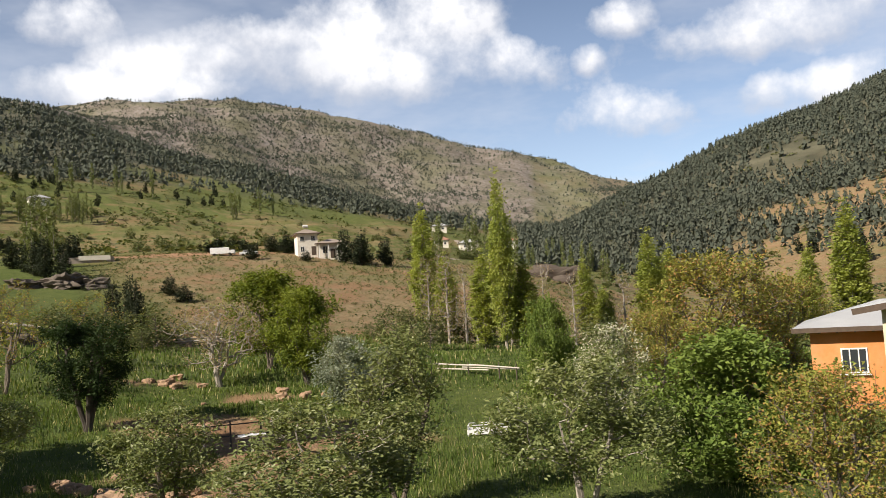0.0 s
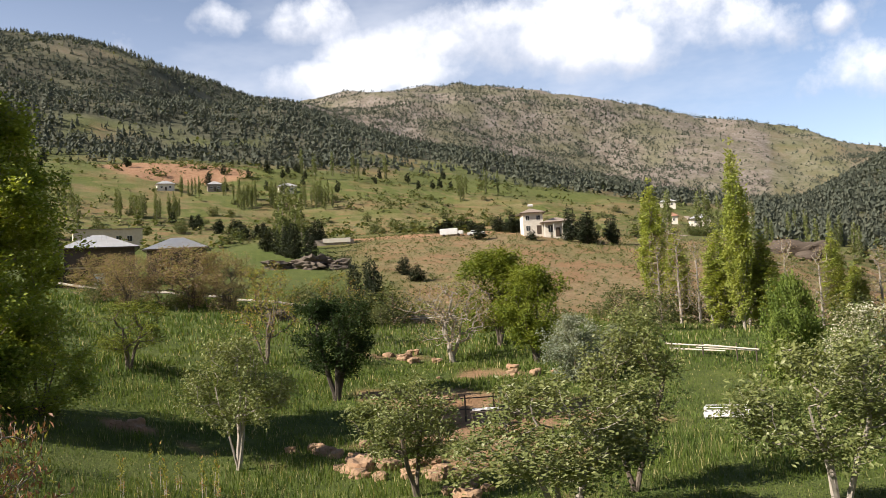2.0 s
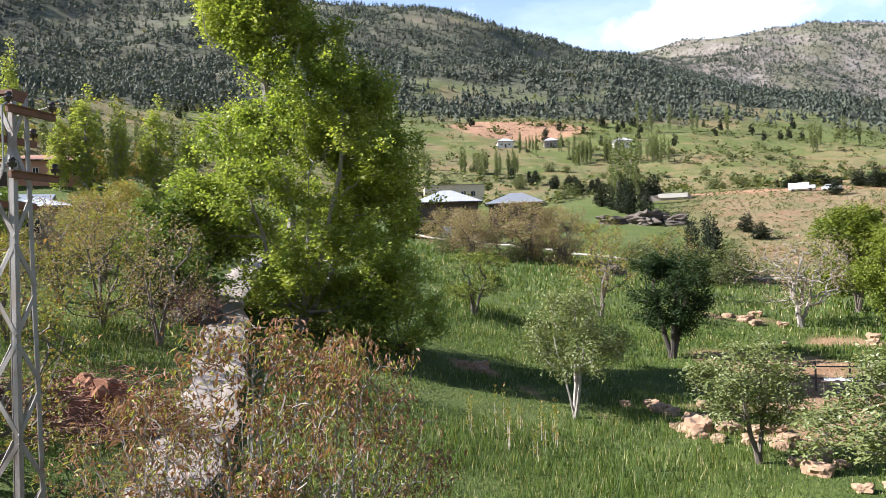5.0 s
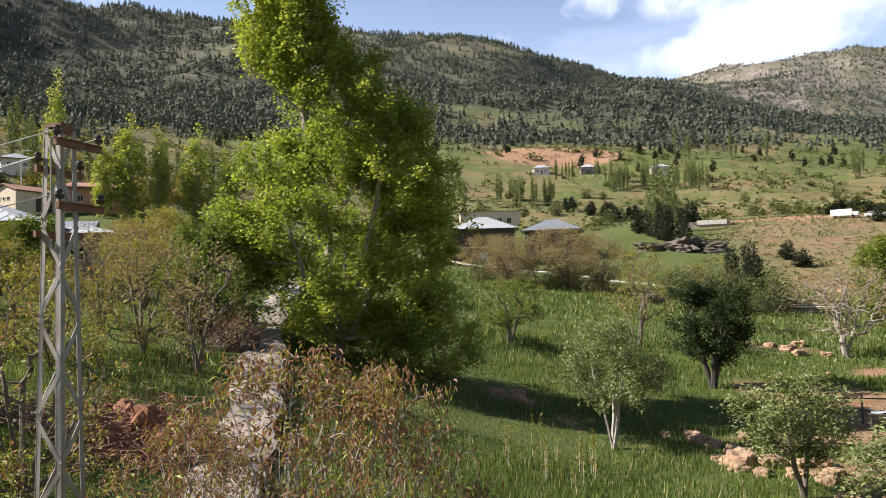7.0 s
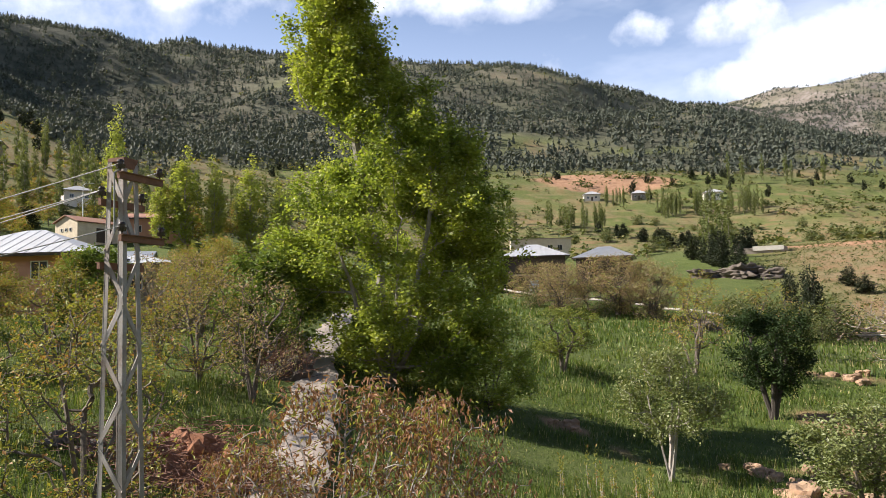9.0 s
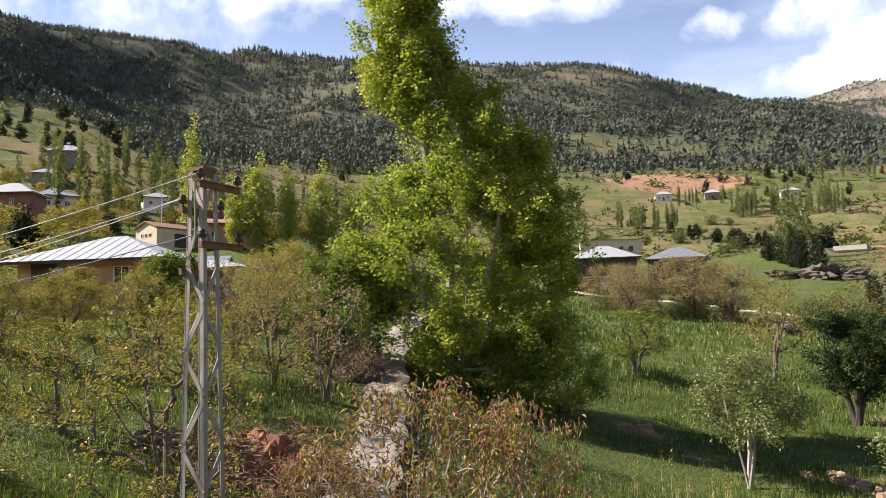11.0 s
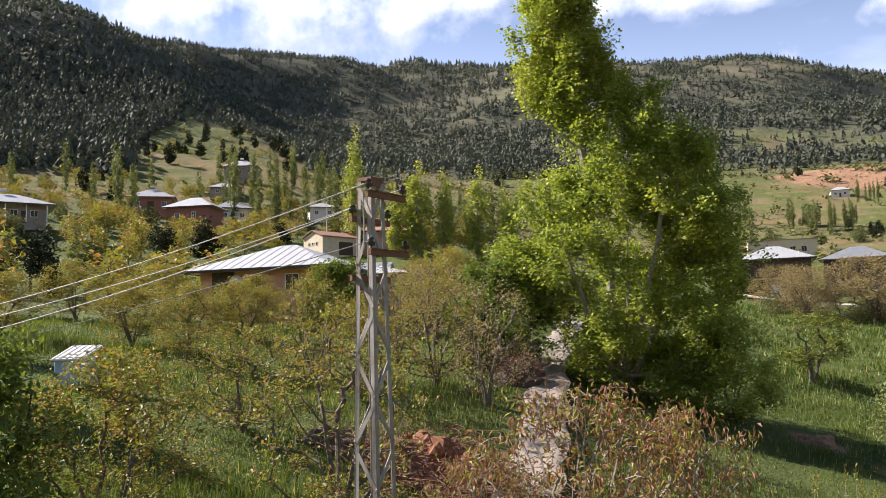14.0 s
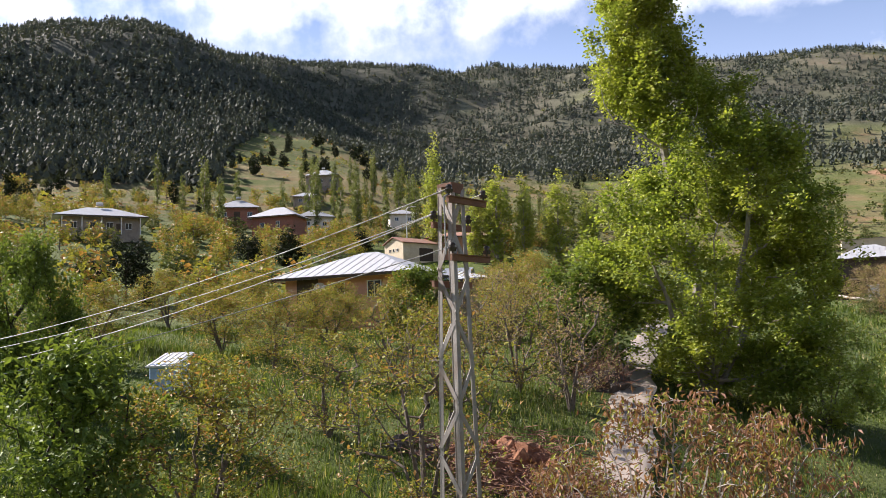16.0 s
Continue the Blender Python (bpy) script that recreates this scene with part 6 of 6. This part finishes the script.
stand(bank_tree, rows, 6.0, 6.4, group="scrubby trees on the banks", seed=29)
pine = clump_tree("pine_tree", 111, 8.0, lambda u: 2.2 * (0.55 + 0.45 * min(1, u * 5)) * (1 - u) ** 0.75 + 0.15, 0.4, 85, 34, 0.34, 0.3, M_BARK_DARK, M_DARKPINE, "dark green bushy pine tree", trunk_r=0.16)
stand(pine, [(-64.3, 129.0, 3.6, 3.2), (-94.5, 141.3, 8.4, 4.2), (-90.6, 140.9, 6.6, 3.6), (-99.0, 145.0, 7.4, 4.0), (-104.5, 151.0, 6.6, 4.2), (-48.2, 87.6, 7.4, 3.2), (-50.9, 88.4, 6.8, 2.8), (-50.8, 190.3, 9.0, 4.6), (-46.4, 188.7, 8.5, 6.0),
             (-48.9, 193.9, 6.7, 4.7), (-42.1, 194.3, 8.0, 4.6), (-45.5, 83.4, 7.2, 3.0), (-70.0, 181.0, 4.0, 3.4), (-58.0, 183.0, 2.6, 3.0), (-68.5, 200.5, 5.0, 4.6), (-72.5, 201.5, 4.6, 4.4), (-59.5, 124.0, 3.0, 3.4),
             (-87.5, -9.6, 4.2, 2.4), (-85.9, -4.6, 4.2, 2.6), (-145.1, 15.7, 7.5, 5.6), (-172.0, 33.9, 5.4, 5.0), (-29.5, 84.0, 3.0, 3.0), (-113.0, 158.0, 6.0, 4.6)], 8.0, 4.6, group="pines and junipers")

umbrella_pine = clump_tree("pine_tree", 112, 6.4, oval(4.8, low=0.45), 2.0, 70, 40, 0.3, 0.3, M_BARK_DARK, M_DARKPINE, "dark spreading pine with a bare trunk in the village meadow", trunk_r=0.18)
stand(umbrella_pine, [(-89.7, -6.8, 6.4, 5.0), (-84.5, -9.5, 4.4, 3.4), (-133.0, 8.0, 6.0, 4.4)], 6.4, 4.8, group="pines in the village meadow")
yellow_bush = grow("privet_bush", 121, 1.6, oval(1.6, low=0.3), 0.1, 6, 130, 26, 0.085, M_BARK, M_LIME, "small bright yellow-green bush at the pylon's foot", "bush", trunk_r=0.02, clump=0.16, twig=0.004)
stand(yellow_bush, [(-13.4, 4.6, 1.7, 1.7), (-14.6, 4.3, 1.3, 1.5), (-14.0, 8.2, 2.0, 2.4), (-12.0, 7.2, 1.9, 2.4), (-12.8, 9.4, 1.9, 2.4), (-10.9, 9.2, 1.6, 2.0)], 1.6, 1.6)

pine_b = clump_tree("pine_tree", 113, 8.0, lambda u: 2.1 * (0.55 + 0.45 * min(1, u * 5)) * (1 - u) ** 0.8 + 0.12, 0.4, 45, 16, 0.6, 0.28, M_BARK_DARK, M_DARKPINE, "dark conifer standing alone on the open slope", trunk_r=0.14)
rows = []
for az0, az1, d0, d1, n, h0, h1 in [(77, 88, 360, 560, 30, 6, 11), (88, 104, 250, 340, 14, 5, 9), (44, 66, 470, 590, 26, 5, 10), (18, 40, 480, 590, 26, 5, 9), (-25, -2, 240, 400, 26, 5, 10)]:
    for i in range(n):
        a, d = radians(rs.uniform(az0, az1)), rs.uniform(d0, d1)
        h = rs.uniform(h0, h1)
        rows.append((-math.sin(a) * d, math.cos(a) * d, h, h * rs.uniform(0.45, 0.62)))
stand(pine_b, rows, 8.0, 4.2, group="lone conifers on the slopes", seed=31)

rows = []
for i in range(24):
    f = i / 23
    a, d = radians(41.0 - 9.0 * f + rs.uniform(-0.7, 0.7)), 345 - 150 * f + rs.uniform(-9, 9)
    h = rs.uniform(3.4, 6.2)
    rows.append((-math.sin(a) * d, math.cos(a) * d, h, h * rs.uniform(0.6, 0.85)))
for i in range(16):
    a, d = radians(rs.uniform(17.5, 24.5)), rs.uniform(214, 226)
    h = rs.uniform(2.4, 4.2)
    rows.append((-math.sin(a) * d, math.cos(a) * d, h, h * rs.uniform(0.9, 1.3)))
road_juniper = clump_tree("juniper_tree", 117, 6.0, lambda u: 1.9 * (0.6 + 0.4 * min(1, u * 4)) * (1 - u) ** 0.55 + 0.15, 0.3, 50, 20, 0.5, 0.32, M_BARK_DARK, M_DARKPINE, "dark rounded juniper beside the gravel road", trunk_r=0.13)
stand(road_juniper, rows, 6.0, 4.2, group="junipers along the gravel road", seed=35)
round_bush = clump_tree("round_bush", 115, 3.4, oval(3.8, low=0.35), 0.2, 45, 12, 0.4, 0.3, M_BARK, M_SHRUB, "rounded dark green bush on the terraces", "bush", trunk_r=0.08)
rows = []
for az0, az1, d0, d1, n in [(24, 52, 230, 470, 60), (6, 24, 225, 480, 34), (52, 74, 130, 420, 30), (76, 104, 120, 330, 26)]:
    for i in range(n):
        a, d = radians(rs.uniform(az0, az1)), rs.uniform(d0, d1)
        h = rs.uniform(1.6, 4.6)
        rows.append((-math.sin(a) * d, math.cos(a) * d, h, h * rs.uniform(0.9, 1.5)))
stand(round_bush, rows, 3.4, 3.8, group="bushes on the terraces", seed=33)

# tall pale weed stalks in the meadow
stalk = thing("weed_stalk", "tall pale dry weed stalk in the meadow", "weed", group="weed stalks")
v, f = tubes([(np.zeros(3), np.array([0.03, 0.02, 0.75]), 0.012, 0.008)], lambda r: 5)
link_mesh("stem", v, f, M_PALEPOLE, stalk)
v, f = leaves_mesh(np.array([[0.03 * math.sin(i * 2.4), 0.03 * math.cos(i * 2.4), 0.25 + 0.028 * i] for i in range(34)]), 0.11, np.random.RandomState(3), -0.4, 0.4)
link_mesh("leaves", v, f, M_OLIVE, stalk)
stand(stalk, [(-19.6 + 1.5 * math.sin(i * 5.1), 21.6 + 1.3 * math.sin(i * 3.3 + 1), 0.9 + 0.35 * math.sin(i * 2.7), 1.0) for i in range(24)], 0.9, 1.0, group="weed stalks", sink=0.02)

# ---- scrub, slope stones and grass: too many to count ----


def scatter(name, n, az0, az1, d0, d1, keep, leaf, lo, hi, mat, seed, label, category, quads=16):
    """Low shrubs as tufts of big leaves, joined."""
    rs = np.random.RandomState(seed)
    az, d = az0 + (az1 - az0) * rs.rand(n), np.sqrt(d0 * d0 + (d1 * d1 - d0 * d0) * rs.rand(n))
    x, y = -np.sin(np.radians(az)) * d, np.cos(np.radians(az)) * d
    ok = rs.rand(n) < keep(az, d, x, y)
    x, y = x[ok], y[ok]
    z, n = relief(x, y), int(ok.sum())
    s = lo + (hi - lo) * rs.rand(n) ** 2
    o = rs.randn(n, quads, 3) * np.array([0.36, 0.36, 0.36])
    o[..., 2] = np.abs(o[..., 2]) + 0.12
    p = np.stack([x, y, z], 1)[:, None] + o * s[:, None, None]
    v, f = leaves_mesh(p.reshape(-1, 3), 1.0, rs, 0.0, 0.8)
    sz = np.repeat(s, quads) * leaf
    c = v.reshape(-1, 4, 3)
    c = c[:, :1] + (c - c[:, :1]) * sz[:, None, None]
    return tagged(link_mesh(name, c.reshape(-1, 3), f, mat), label, category, kind="stuff")


scatter("slope_shrubs", 11000, 3, 68, 215, 600, lambda az, d, x, y: np.clip(0.12 + 0.5 * fbm(x, y, 60, 81) + 0.75 * ((relief(x, y) / 3.2) % 1.0 > 0.8), 0.03, 1), 0.5, 0.6, 3.4, M_SHRUB, 82, "scattered green shrubs on the terraced slope", "shrubs", 18)
scatter("dry_slope_tufts", 9500, -3, 32, 84, 225, lambda az, d, x, y: 0.8 + 0 * d, 0.5, 0.25, 0.8, M_SHRUB, 83, "small dry tufts on the stony slope", "shrubs", 8)
scatter("hill_shrubs", 5200, 3, 112, 520, 1480, lambda az, d, x, y: 0.8 + 0 * d, 0.6, 1.5, 4.5, M_SHRUB, 84, "low olive scrub between the conifers", "shrubs", 8)
scatter("right_hill_shrubs", 1600, -32, 1, 130, 900, lambda az, d, x, y: 0.85 + 0 * d, 0.55, 0.8, 4.0, M_SHRUB, 85, "low scrub on the steep hill across the gully", "shrubs", 16)
scatter("village_shrubs", 2600, 62, 110, 95, 580, lambda az, d, x, y: np.clip(0.4 + 0.8 * fbm(x, y, 40, 88), 0.05, 1), 0.5, 0.6, 3.0, M_OLIVE, 86, "shrubs and hedges round the village", "shrubs", 20)

rs = np.random.RandomState(91)
n = 900
az, d = rs.uniform(-4, 31, n), np.sqrt(rs.uniform(86 ** 2, 222 ** 2, n))
x, y = -np.sin(np.radians(az)) * d, np.cos(np.radians(az)) * d
z = relief(x, y)
s = 0.06 + 0.42 * rs.rand(n) ** 5
cube = np.array([(-1, -1, -1), (1, -1, -1), (1, 1, -1), (-1, 1, -1), (-.7, -.6, 1), (.6, -.7, 1), (.7, .6, 1), (-.6, .7, 1)])
vv = (np.stack([x, y, z + s * 0.15], 1)[:, None] + cube[None] * s[:, None, None] * (0.5 + rs.rand(n, 8, 3) * 0.35) * np.array([1.2, 1, 0.7])).reshape(-1, 3)
ff = (np.arange(n)[:, None, None] * 8 + np.array([(4, 5, 6, 7), (0, 1, 5, 4), (1, 2, 6, 5), (2, 3, 7, 6), (3, 0, 4, 7)])[None]).reshape(-1, 4)
tagged(link_mesh("slope_stones", vv, ff, M_STONE), "loose stones strewn over the dry slope", "stones", kind="stuff")


def blades(name, n, az0, az1, d0, d1, h0, h1, w, mat, seed, label, power=1.0):
    rs = np.random.RandomState(seed)
    az, d = az0 + (az1 - az0) * rs.rand(n), d0 + (d1 - d0) * rs.rand(n) ** power
    x, y = -np.sin(np.radians(az)) * d, np.cos(np.radians(az)) * d
    tr = np.array([(p.x, p.y) for p in TRACK])
    off = np.min(np.hypot(x[:, None] - tr[None, ::2, 0], y[:, None] - tr[None, ::2, 1]), axis=1)
    earth = masks(x, y)[1]
    ok = (off > 1.5) & (rs.rand(n) > earth * 1.3) & (vnoise(x, y, 1.3, 93) + 0.6 * rs.randn(n) > -0.55)
    x, y, d = x[ok], y[ok], d[ok]
    z, n = relief(x, y), len(x)
    tall = np.clip(0.75 + 0.5 * fbm(x, y, 4.5, 95, 3), 0.3, 1.4)
    h = (h0 + (h1 - h0) * rs.rand(n)) * tall
    a, ww = rs.rand(n) * 6.28, w * (0.5 + d / 45) * (0.6 + 0.8 * rs.rand(n))
    u = np.stack([np.cos(a), np.sin(a), np.zeros(n)], 1) * ww[:, None]
    p = np.stack([x, y, z - 0.03], 1)
    tip = p + np.stack([rs.randn(n) * 0.22 * h, rs.randn(n) * 0.22 * h, h], 1)
    v = np.stack([p - u, p + u, tip], 1).reshape(-1, 3)
    return tagged(link_mesh(name, v, np.arange(3 * n).reshape(-1, 3), mat), label, "grass", kind="stuff")


blades("meadow_grass", 350000, -23, 110, 9, 62, 0.18, 0.52, 0.015, M_GRASSBLADE, 97, "tall lush meadow grass", 1.25)
blades("far_meadow_grass", 90000, -23, 80, 55, 112, 0.3, 0.6, 0.03, M_GRASSBLADE, 98, "tall grass at the meadow's far side")
